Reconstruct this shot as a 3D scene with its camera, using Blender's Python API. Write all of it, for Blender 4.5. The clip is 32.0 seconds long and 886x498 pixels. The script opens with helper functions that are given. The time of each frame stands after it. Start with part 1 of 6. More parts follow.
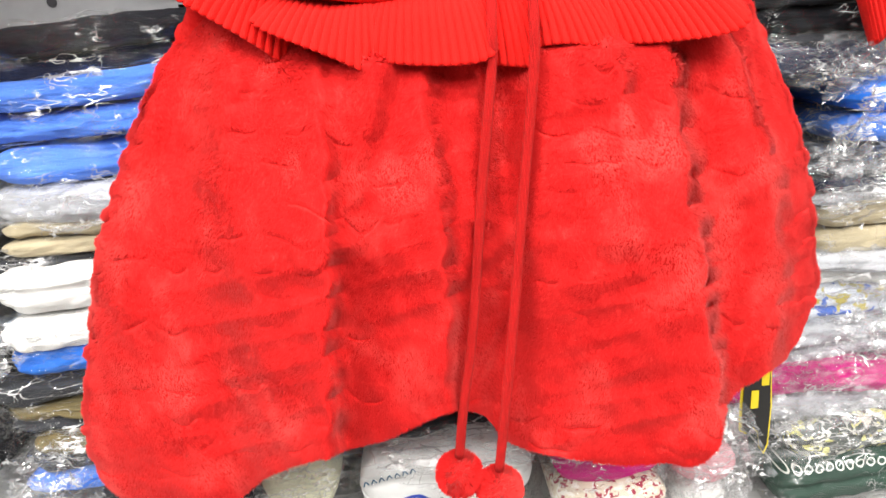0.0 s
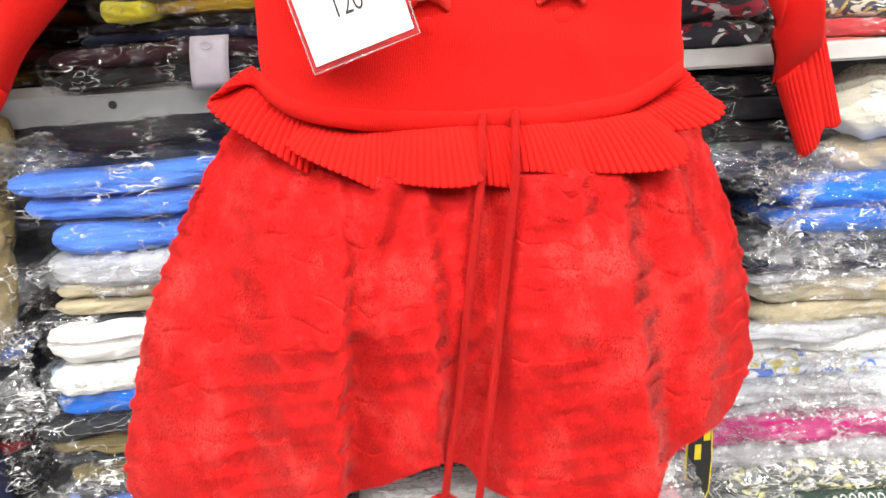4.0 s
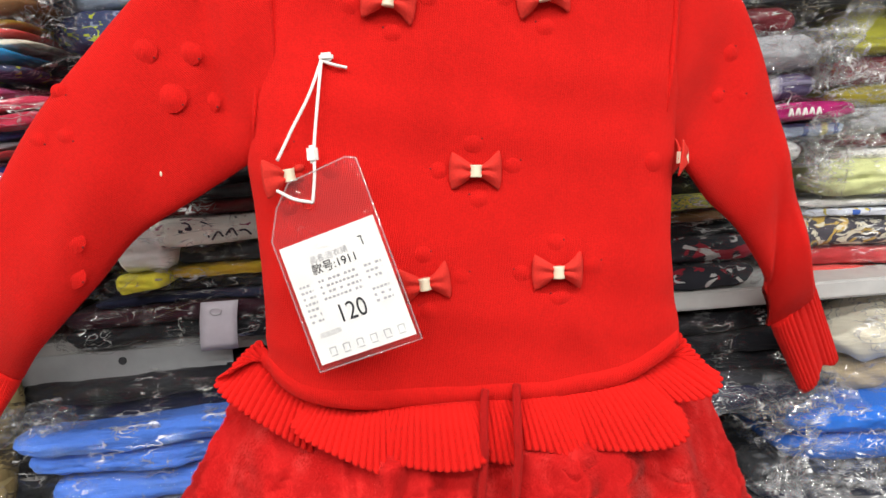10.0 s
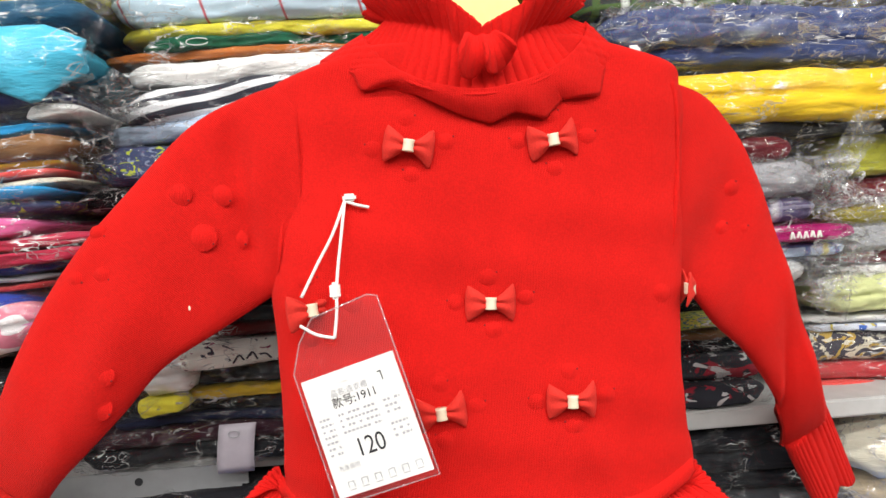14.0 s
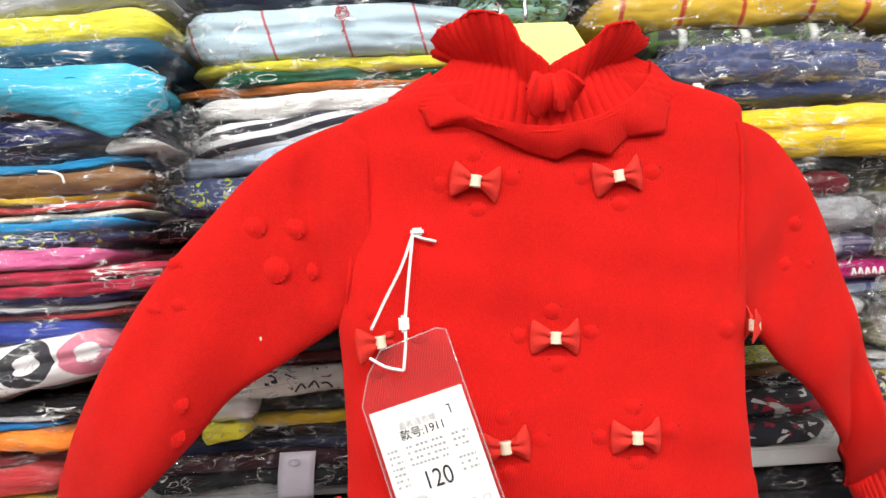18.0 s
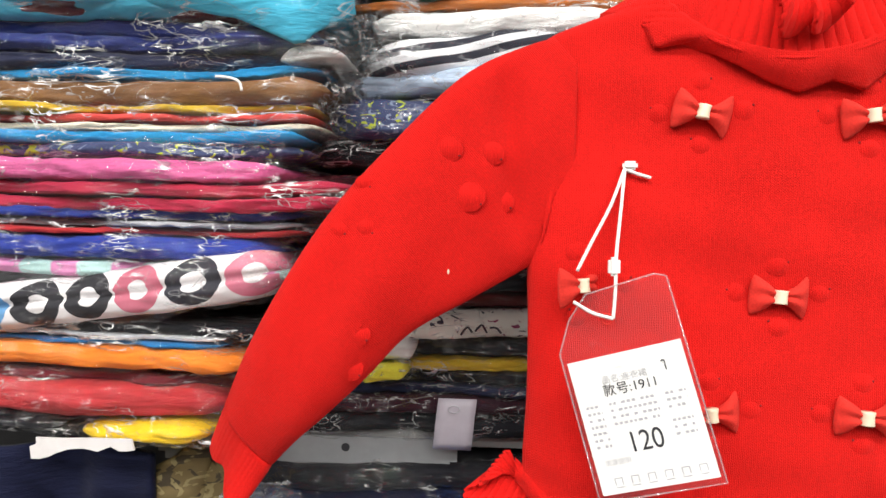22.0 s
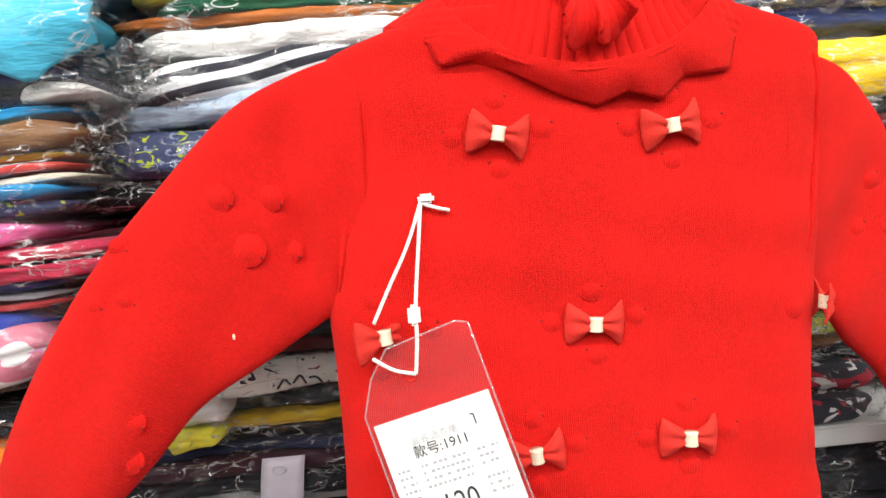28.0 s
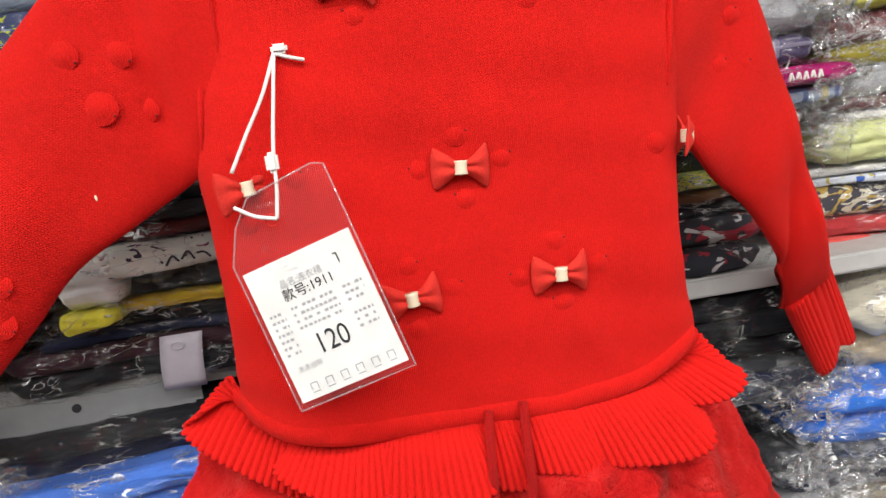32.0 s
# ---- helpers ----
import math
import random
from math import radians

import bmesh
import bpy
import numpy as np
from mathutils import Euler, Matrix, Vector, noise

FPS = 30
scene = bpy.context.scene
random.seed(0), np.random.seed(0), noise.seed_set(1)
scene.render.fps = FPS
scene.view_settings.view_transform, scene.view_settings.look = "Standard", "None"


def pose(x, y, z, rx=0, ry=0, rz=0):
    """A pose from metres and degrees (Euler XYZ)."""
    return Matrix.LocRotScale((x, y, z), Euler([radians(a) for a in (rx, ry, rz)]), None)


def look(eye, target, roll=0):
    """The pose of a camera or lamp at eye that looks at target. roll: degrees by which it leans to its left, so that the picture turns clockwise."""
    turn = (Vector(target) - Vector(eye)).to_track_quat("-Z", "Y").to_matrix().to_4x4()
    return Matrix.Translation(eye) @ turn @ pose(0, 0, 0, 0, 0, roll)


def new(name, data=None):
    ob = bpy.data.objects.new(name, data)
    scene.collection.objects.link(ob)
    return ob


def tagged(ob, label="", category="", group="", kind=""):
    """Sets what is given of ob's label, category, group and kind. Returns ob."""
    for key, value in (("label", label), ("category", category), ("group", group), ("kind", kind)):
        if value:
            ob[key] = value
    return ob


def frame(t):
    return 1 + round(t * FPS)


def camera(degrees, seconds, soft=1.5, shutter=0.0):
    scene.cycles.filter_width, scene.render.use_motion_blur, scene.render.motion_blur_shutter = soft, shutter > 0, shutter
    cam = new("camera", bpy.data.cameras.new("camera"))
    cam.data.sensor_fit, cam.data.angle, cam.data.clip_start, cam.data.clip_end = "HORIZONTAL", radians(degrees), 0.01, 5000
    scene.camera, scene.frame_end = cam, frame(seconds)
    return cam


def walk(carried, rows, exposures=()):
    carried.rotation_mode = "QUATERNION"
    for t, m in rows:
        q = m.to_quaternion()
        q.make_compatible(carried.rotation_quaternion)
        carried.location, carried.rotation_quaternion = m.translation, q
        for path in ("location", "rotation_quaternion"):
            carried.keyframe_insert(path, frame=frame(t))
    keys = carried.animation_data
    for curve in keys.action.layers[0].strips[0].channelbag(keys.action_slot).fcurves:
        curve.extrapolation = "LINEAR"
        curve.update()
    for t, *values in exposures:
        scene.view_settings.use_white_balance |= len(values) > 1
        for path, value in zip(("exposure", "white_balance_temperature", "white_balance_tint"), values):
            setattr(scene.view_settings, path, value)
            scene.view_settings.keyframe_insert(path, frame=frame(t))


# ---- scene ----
cam = camera(68.3, 32.0)
PATH = [
    (0, (-0.055, -0.407, 1.259), (-0.013, 1.499, 0.654), -5.4),
    (0.5, (-0.054, -0.404, 1.252), (-0.023, 1.494, 0.622), -5.9),
    (1, (-0.052, -0.412, 1.261), (-0.027, 1.495, 0.658), -6.0),
    (1.5, (-0.054, -0.425, 1.27), (-0.025, 1.49, 0.693), -5.8),
    (2, (-0.061, -0.443, 1.283), (-0.026, 1.484, 0.748), -5.1),
    (2.5, (-0.065, -0.453, 1.295), (-0.064, 1.474, 0.761), -5.4),
    (4.5, (-0.056, -0.479, 1.346), (0.04, 1.428, 0.752), -2.9),
    (5, (-0.056, -0.48, 1.357), (-0.01, 1.425, 0.75), -4.1),
    (5.5, (-0.042, -0.47, 1.376), (0.059, 1.45, 0.826), -2.9),
    (6, (-0.048, -0.481, 1.389), (0.033, 1.455, 0.894), -2.8),
    (6.5, (-0.045, -0.483, 1.402), (0.025, 1.459, 0.932), -3.1),
    (7, (-0.056, -0.493, 1.414), (-0.008, 1.465, 1.008), -2.6),
    (7.5, (-0.059, -0.491, 1.427), (-0.024, 1.472, 1.044), -2.9),
    (8, (-0.059, -0.475, 1.437), (-0.004, 1.492, 1.084), -2.9),
    (8.5, (-0.054, -0.468, 1.443), (0.014, 1.503, 1.11), -3.4),
    (9, (-0.05, -0.465, 1.451), (0.028, 1.511, 1.148), -3.6),
    (9.5, (-0.049, -0.461, 1.455), (0.044, 1.516, 1.161), -3.7),
    (10, (-0.047, -0.457, 1.461), (0.043, 1.522, 1.183), -4.0),
    (10.5, (-0.045, -0.46, 1.468), (0.047, 1.524, 1.23), -4.3),
    (11, (-0.047, -0.462, 1.474), (0.042, 1.525, 1.265), -4.0),
    (11.5, (-0.048, -0.461, 1.48), (0.053, 1.528, 1.294), -3.7),
    (12, (-0.048, -0.462, 1.486), (0.056, 1.53, 1.337), -3.6),
    (12.5, (-0.049, -0.466, 1.491), (0.039, 1.529, 1.367), -4.0),
    (13, (-0.052, -0.466, 1.495), (0.036, 1.529, 1.389), -3.9),
    (13.5, (-0.051, -0.469, 1.5), (0.038, 1.528, 1.424), -4.0),
    (15.5, (-0.059, -0.472, 1.511), (0.026, 1.526, 1.507), -3.9),
    (16, (-0.059, -0.475, 1.517), (0.003, 1.524, 1.529), -4.8),
    (16.5, (-0.061, -0.477, 1.52), (-0.008, 1.522, 1.544), -4.9),
    (17, (-0.064, -0.478, 1.522), (-0.001, 1.521, 1.556), -4.5),
    (17.5, (-0.073, -0.478, 1.516), (-0.015, 1.521, 1.542), -3.8),
    (18, (-0.083, -0.476, 1.514), (-0.059, 1.524, 1.534), -3.4),
    (18.5, (-0.094, -0.473, 1.513), (-0.095, 1.527, 1.531), -3.1),
    (19, (-0.103, -0.468, 1.51), (-0.118, 1.532, 1.508), -2.5),
    (19.5, (-0.112, -0.468, 1.507), (-0.157, 1.531, 1.51), -2.1),
    (20, (-0.123, -0.467, 1.505), (-0.206, 1.531, 1.499), -1.5),
    (20.5, (-0.137, -0.465, 1.502), (-0.246, 1.532, 1.481), -1.0),
    (21, (-0.152, -0.457, 1.499), (-0.287, 1.538, 1.47), -0.3),
    (21.5, (-0.169, -0.448, 1.496), (-0.328, 1.545, 1.436), 0.1),
    (22, (-0.182, -0.431, 1.493), (-0.332, 1.562, 1.419), 0.7),
    (22.5, (-0.198, -0.419, 1.488), (-0.343, 1.574, 1.391), 1.3),
    (23, (-0.207, -0.406, 1.484), (-0.336, 1.587, 1.375), 1.7),
    (23.5, (-0.22, -0.393, 1.483), (-0.359, 1.596, 1.335), 1.9),
    (24, (-0.232, -0.376, 1.478), (-0.375, 1.611, 1.299), 2.1),
    (24.5, (-0.246, -0.355, 1.469), (-0.384, 1.628, 1.255), 2.5),
    (26.5, (-0.182, -0.346, 1.509), (-0.144, 1.641, 1.282), 0.4),
    (27, (-0.147, -0.356, 1.52), (-0.07, 1.633, 1.323), -1.5),
    (27.5, (-0.127, -0.37, 1.529), (-0.04, 1.621, 1.357), -3.0),
    (28, (-0.109, -0.383, 1.535), (0.004, 1.606, 1.363), -4.4),
    (28.5, (-0.088, -0.388, 1.537), (0.055, 1.597, 1.345), -5.9),
    (29, (-0.077, -0.394, 1.527), (0.089, 1.589, 1.319), -7.0),
    (29.5, (-0.068, -0.395, 1.519), (0.109, 1.584, 1.29), -7.6),
    (30, (-0.058, -0.394, 1.509), (0.13, 1.58, 1.251), -8.2),
    (30.5, (-0.047, -0.392, 1.499), (0.157, 1.577, 1.218), -8.4),
    (31, (-0.047, -0.391, 1.489), (0.148, 1.576, 1.185), -8.5),
    (31.5, (-0.049, -0.395, 1.476), (0.134, 1.571, 1.158), -8.3),
    (32, (-0.052, -0.402, 1.467), (0.118, 1.565, 1.145), -8.1),
]
EXPOSURES = [(0.0, 0.62), (2.5, 0.56), (5.0, 0.36), (8.0, -0.20), (9.0, -0.27), (12.0, -0.23), (16.0, -0.17), (21.0, -0.15), (24.5, -0.15), (26.5, 0.0), (29.0, -0.03), (30.5, -0.12), (32.0, -0.34)]
walk(cam, [(t, look(eye, target, roll)) for t, eye, target, roll in PATH], EXPOSURES)

# ---- world and light ----
world = bpy.data.worlds.new("shop_air")
scene.world = world
world.use_nodes = True
world.node_tree.nodes["Background"].inputs[0].default_value = (1.0, 0.97, 0.93, 1)
world.node_tree.nodes["Background"].inputs[1].default_value = 0.025


def ceiling_lamp(x, y, z, sx, sy, watts, tint=(1.0, 0.97, 0.93)):
    data = bpy.data.lights.new("ceiling_tube", "AREA")
    data.shape, data.size, data.size_y, data.energy, data.color = "RECTANGLE", sx, sy, watts, tint
    ob = new("ceiling_tube", data)
    ob.matrix_world = pose(x, y, z)
    return ob


for lx in (-1.9, -0.75, 0.4, 1.55):
    for ly in (-0.85, -1.6, -2.4):
        ceiling_lamp(lx, ly, 2.5, 1.05, 0.06, 18.0)


# ---- materials ----
def mat(name):
    m = bpy.data.materials.new(name)
    m.use_nodes = True
    nt = m.node_tree
    return m, nt, nt.nodes["Principled BSDF"]


def node(nt, kind, **inputs):
    n = nt.nodes.new(kind)
    for key, value in inputs.items():
        n.inputs[key.replace("_", " ")].default_value = value
    return n


def coords(nt, scale=(1, 1, 1)):
    tc = nt.nodes.new("ShaderNodeTexCoord")
    mp = nt.nodes.new("ShaderNodeMapping")
    mp.inputs["Scale"].default_value = scale
    nt.links.new(tc.outputs["Object"], mp.inputs[0])
    return mp.outputs[0]


def ramp(nt, src, stops):
    r = nt.nodes.new("ShaderNodeValToRGB")
    els = r.color_ramp.elements
    while len(els) < len(stops):
        els.new(0.5)
    for e, (p, c) in zip(els, stops):
        e.position, e.color = p, (*c, 1)
    nt.links.new(src, r.inputs[0])
    return r


def mixed(nt, fac, a, b, blend="MIX"):
    n = nt.nodes.new("ShaderNodeMix")
    n.data_type, n.blend_type = "RGBA", blend
    for sock, v in ((n.inputs[0], fac), (n.inputs[6], a), (n.inputs[7], b)):
        if isinstance(v, (int, float)):
            sock.default_value = v
        elif isinstance(v, tuple):
            sock.default_value = (*v, 1)
        else:
            nt.links.new(v, sock)
    return n.outputs[2]


def bumped(nt, bsdf, heights):
    """Chains bumps: (socket, strength, distance)."""
    last = None
    for src, strength, dist in heights:
        b = nt.nodes.new("ShaderNodeBump")
        b.inputs["Strength"].default_value, b.inputs["Distance"].default_value = strength, dist
        nt.links.new(src, b.inputs["Height"])
        if last:
            nt.links.new(last, b.inputs["Normal"])
        last = b.outputs[0]
    nt.links.new(last, bsdf.inputs["Normal"])


def noise_tex(nt, vec, scale, detail=3.0, rough=0.55):
    n = node(nt, "ShaderNodeTexNoise", Scale=scale, Detail=detail, Roughness=rough)
    nt.links.new(vec, n.inputs["Vector"])
    return n.outputs[0]


def shade(c, f):
    return tuple(min(1.0, v * f) for v in c)


def cloth(name, c, weave=900.0, rough=0.85):
    """Plain woven or jersey cloth: tone drift, faint thread grain, soft creases."""
    m, nt, b = mat(name)
    v = coords(nt)
    drift = noise_tex(nt, v, 14.0, 4.0)
    fine = noise_tex(nt, coords(nt, (1, 1, 2.5)), weave, 2.0)
    tone = ramp(nt, drift, ((0.3, shade(c, 0.82)), (0.7, shade(c, 1.12))))
    nt.links.new(mixed(nt, 0.22, tone.outputs[0], ramp(nt, fine, ((0.35, shade(c, 0.6)), (0.65, shade(c, 1.3)))).outputs[0]), b.inputs["Base Color"])
    b.inputs["Roughness"].default_value = rough
    b.inputs["Sheen Weight"].default_value = 0.04
    b.inputs["Specular IOR Level"].default_value = 0.2
    bumped(nt, b, ((noise_tex(nt, coords(nt, (1, 1, 4)), 60.0, 4.0), 0.5, 0.004), (fine, 0.3, 0.0006)))
    return m


def striped(name, a, c, axis="Z", period=0.012, width=0.5, twist=0.35, soft=0.06):
    m, nt, b = mat(name)
    rot = nt.nodes.new("ShaderNodeMapping")
    tc = nt.nodes.new("ShaderNodeTexCoord")
    rot.inputs["Rotation"].default_value = (0, twist, 0)
    nt.links.new(tc.outputs["Object"], rot.inputs[0])
    w = node(nt, "ShaderNodeTexWave", Scale=0.314 / period, Distortion=0.6, Detail_Scale=1.0)
    w.bands_direction = axis
    nt.links.new(rot.outputs[0], w.inputs["Vector"])
    r = ramp(nt, w.outputs[1], ((width - soft, a), (min(width + soft, 1.0), c)))
    nt.links.new(r.outputs[0], b.inputs["Base Color"])
    b.inputs["Roughness"].default_value = 0.85
    bumped(nt, b, ((noise_tex(nt, coords(nt), 70.0, 4.0), 0.4, 0.003),))
    return m


def plaid(name, base, a, c, period=0.035):
    m, nt, b = mat(name)
    col = base
    for axis, per, tone, lim in (("X", period, a, 0.92), ("Z", period * 0.6, a, 0.92), ("X", period * 1.7, c, 0.965)):
        w = node(nt, "ShaderNodeTexWave", Scale=0.314 / per, Distortion=0.25)
        w.bands_direction = axis
        nt.links.new(coords(nt), w.inputs["Vector"])
        r = ramp(nt, w.outputs[1], ((lim - 0.03, (0, 0, 0)), (lim + 0.03, (1, 1, 1))))
        col = mixed(nt, r.outputs[0], col, tone)
    nt.links.new(col, b.inputs["Base Color"])
    b.inputs["Roughness"].default_value = 0.85
    bumped(nt, b, ((noise_tex(nt, coords(nt), 70.0, 4.0), 0.4, 0.003),))
    return m


def blotched(name, base, spots, scale=45.0, cover=0.56):
    """Printed cloth: irregular blotches of the given tones over a base."""
    m, nt, b = mat(name)
    col = base
    for i, tone in enumerate(spots):
        mp = coords(nt, (1.0, 1.0, 1.6 + 0.3 * i))
        n = node(nt, "ShaderNodeTexNoise", Scale=scale * (1 + 0.35 * i), Detail=2.0, Distortion=1.5)
        add = nt.nodes.new("ShaderNodeVectorMath")
        add.inputs[1].default_value = (3.7 * i, 1.3 * i, 5.1 * i)
        nt.links.new(mp, add.inputs[0])
        nt.links.new(add.outputs[0], n.inputs["Vector"])
        r = ramp(nt, n.outputs[0], ((cover, (0, 0, 0)), (cover + 0.02, (1, 1, 1))))
        col = mixed(nt, r.outputs[0], col, tone)
    if isinstance(col, tuple):
        b.inputs["Base Color"].default_value = (*col, 1)
    else:
        nt.links.new(col, b.inputs["Base Color"])
    b.inputs["Roughness"].default_value = 0.8
    bumped(nt, b, ((noise_tex(nt, coords(nt), 70.0, 4.0), 0.4, 0.003),))
    return m


def ringed(name, base, tones, step, r0, r1, zc, wide=1.0, shift=0.0, rise=0.0, xref=0.0):
    """Printed rings in a row: radius r0 to r1, every step metres, at height zc."""
    m, nt, b = mat(name)
    tc = nt.nodes.new("ShaderNodeTexCoord")
    sep = nt.nodes.new("ShaderNodeSeparateXYZ")
    nt.links.new(tc.outputs["Object"], sep.inputs[0])

    def op(kind, a, c=None):
        n = nt.nodes.new("ShaderNodeMath")
        n.operation = kind
        for k, val in enumerate((a, c)):
            if val is None:
                continue
            if isinstance(val, (int, float)):
                n.inputs[k].default_value = val
            else:
                nt.links.new(val, n.inputs[k])
        return n.outputs[0]

    along = op("DIVIDE", op("ADD", sep.outputs[0], 10.0 + shift), step)
    u = op("MULTIPLY", op("SUBTRACT", op("FRACT", along), 0.5), step * wide)
    w = op("SUBTRACT", op("SUBTRACT", sep.outputs[2], zc), op("MULTIPLY", op("SUBTRACT", sep.outputs[0], xref), rise))
    d = op("SQRT", op("ADD", op("MULTIPLY", u, u), op("MULTIPLY", w, w)))
    inside = op("MULTIPLY", op("GREATER_THAN", d, r0), op("LESS_THAN", d, r1))
    pick = op("DIVIDE", op("MODULO", op("FLOOR", along), len(tones)), max(len(tones), 1))
    tone = ramp(nt, pick, tuple((k / len(tones) + 0.001 * k, t) for k, t in enumerate(tones)))
    tone.color_ramp.interpolation = "CONSTANT"
    drift = ramp(nt, noise_tex(nt, tc.outputs["Object"], 16.0, 4.0), ((0.3, shade(base, 0.85)), (0.7, shade(base, 1.08))))
    nt.links.new(mixed(nt, inside, drift.outputs[0], tone.outputs[0]), b.inputs["Base Color"])
    b.inputs["Roughness"].default_value = 0.8
    bumped(nt, b, ((noise_tex(nt, coords(nt), 70.0, 4.0), 0.4, 0.003),))
    return m


def film(name, haze=0.06, gloss=0.10, crinkle=1.0, tint=(0.9, 0.92, 0.95), dense=0.45, sheen_streak=0.0):
    """Thin clear packing film: mostly see-through, glossy at creases, slightly milky; sheen streaks and glint lines put
    in by noise.
    """
    m, nt, b = mat(name)
    out = nt.nodes["Material Output"]
    nt.nodes.remove(b)
    clear = nt.nodes.new("ShaderNodeBsdfTransparent")
    gl = node(nt, "ShaderNodeBsdfGlossy", Roughness=0.055)
    milk = nt.nodes.new("ShaderNodeBsdfDiffuse")
    milk.inputs[0].default_value = (*tint, 1)
    v = coords(nt, (0.45, 1, 1.5))
    big = noise_tex(nt, v, 30.0, 4.0, 0.55)

    def ridges(scale, stretch, spin):
        """Sharp crease lines: the folds of a warped noise about its middle."""
        mp = nt.nodes.new("ShaderNodeMapping")
        mp.inputs["Scale"].default_value, mp.inputs["Rotation"].default_value = stretch, (0, spin, 0)
        nt.links.new(nt.nodes.new("ShaderNodeTexCoord").outputs["Object"], mp.inputs[0])
        n = node(nt, "ShaderNodeTexNoise", Scale=scale, Detail=2.5, Distortion=0.7)
        nt.links.new(mp.outputs[0], n.inputs["Vector"])
        sub = nt.nodes.new("ShaderNodeMath")
        sub.operation = "SUBTRACT"
        sub.inputs[1].default_value = 0.5
        ab = nt.nodes.new("ShaderNodeMath")
        ab.operation = "ABSOLUTE"
        nt.links.new(n.outputs[0], sub.inputs[0])
        nt.links.new(sub.outputs[0], ab.inputs[0])
        return ab.outputs[0]

    last = None
    for src, s, d in ((big, 0.30 * crinkle, 0.010), (ridges(44.0, (0.28, 1, 1.5), 0.2), 0.42 * crinkle, 0.008), (ridges(110.0, (0.6, 1, 1.2), -0.4), 0.30 * crinkle, 0.004)):
        bp = nt.nodes.new("ShaderNodeBump")
        bp.inputs["Strength"].default_value, bp.inputs["Distance"].default_value = s, d
        nt.links.new(src, bp.inputs["Height"])
        if last:
            nt.links.new(last, bp.inputs["Normal"])
        last = bp.outputs[0]
    nt.links.new(last, gl.inputs["Normal"])
    lw = node(nt, "ShaderNodeLayerWeight", Blend=0.35)
    nt.links.new(last, lw.inputs["Normal"])
    fac = nt.nodes.new("ShaderNodeMath")
    fac.operation, fac.use_clamp = "MULTIPLY_ADD", True
    fac.inputs[1].default_value, fac.inputs[2].default_value = 0.32, gloss
    pw = nt.nodes.new("ShaderNodeMath")
    pw.operation = "POWER"
    pw.inputs[1].default_value = 4.0
    nt.links.new(lw.outputs["Facing"], pw.inputs[0])
    nt.links.new(pw.outputs[0], fac.inputs[0])
    m1, m2 = nt.nodes.new("ShaderNodeMixShader"), nt.nodes.new("ShaderNodeMixShader")
    # noise streaks of white diffuse put the film's broad sheen into its colour
    milky = ramp(nt, noise_tex(nt, coords(nt, (0.25, 1, 1.6)), 55.0, 4.0, 0.6), ((0.50, (haze,) * 3), (0.72, (haze + sheen_streak,) * 3)))
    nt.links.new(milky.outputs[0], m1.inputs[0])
    nt.links.new(clear.outputs[0], m1.inputs[1])
    nt.links.new(milk.outputs[0], m1.inputs[2])
    nt.links.new(fac.outputs[0], m2.inputs[0])
    nt.links.new(m1.outputs[0], m2.inputs[1])
    nt.links.new(gl.outputs[0], m2.inputs[2])
    # tight creases turn through many angles; thread-like glints put in as rough-gloss noise lines
    def glint_lines(scale, stretch, spin, thin):
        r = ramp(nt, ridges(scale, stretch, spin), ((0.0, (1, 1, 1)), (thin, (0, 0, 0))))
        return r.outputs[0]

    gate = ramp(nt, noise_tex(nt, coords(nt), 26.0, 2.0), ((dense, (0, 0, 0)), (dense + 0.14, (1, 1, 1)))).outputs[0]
    lines = mixed(nt, 1.0, glint_lines(40.0, (0.20, 1, 1.5), 0.12, 0.018), glint_lines(70.0, (0.45, 1, 0.9), -0.35, 0.016), "LIGHTEN")
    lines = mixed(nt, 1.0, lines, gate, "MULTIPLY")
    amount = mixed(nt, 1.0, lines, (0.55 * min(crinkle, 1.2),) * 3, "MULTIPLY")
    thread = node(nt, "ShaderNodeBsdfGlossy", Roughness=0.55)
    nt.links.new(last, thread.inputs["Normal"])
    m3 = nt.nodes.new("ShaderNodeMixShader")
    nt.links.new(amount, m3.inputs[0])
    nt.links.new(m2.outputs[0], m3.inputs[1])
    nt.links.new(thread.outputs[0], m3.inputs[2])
    nt.links.new(m3.outputs[0], out.inputs[0])
    return m


RED = (0.64, 0.0100, 0.0075)


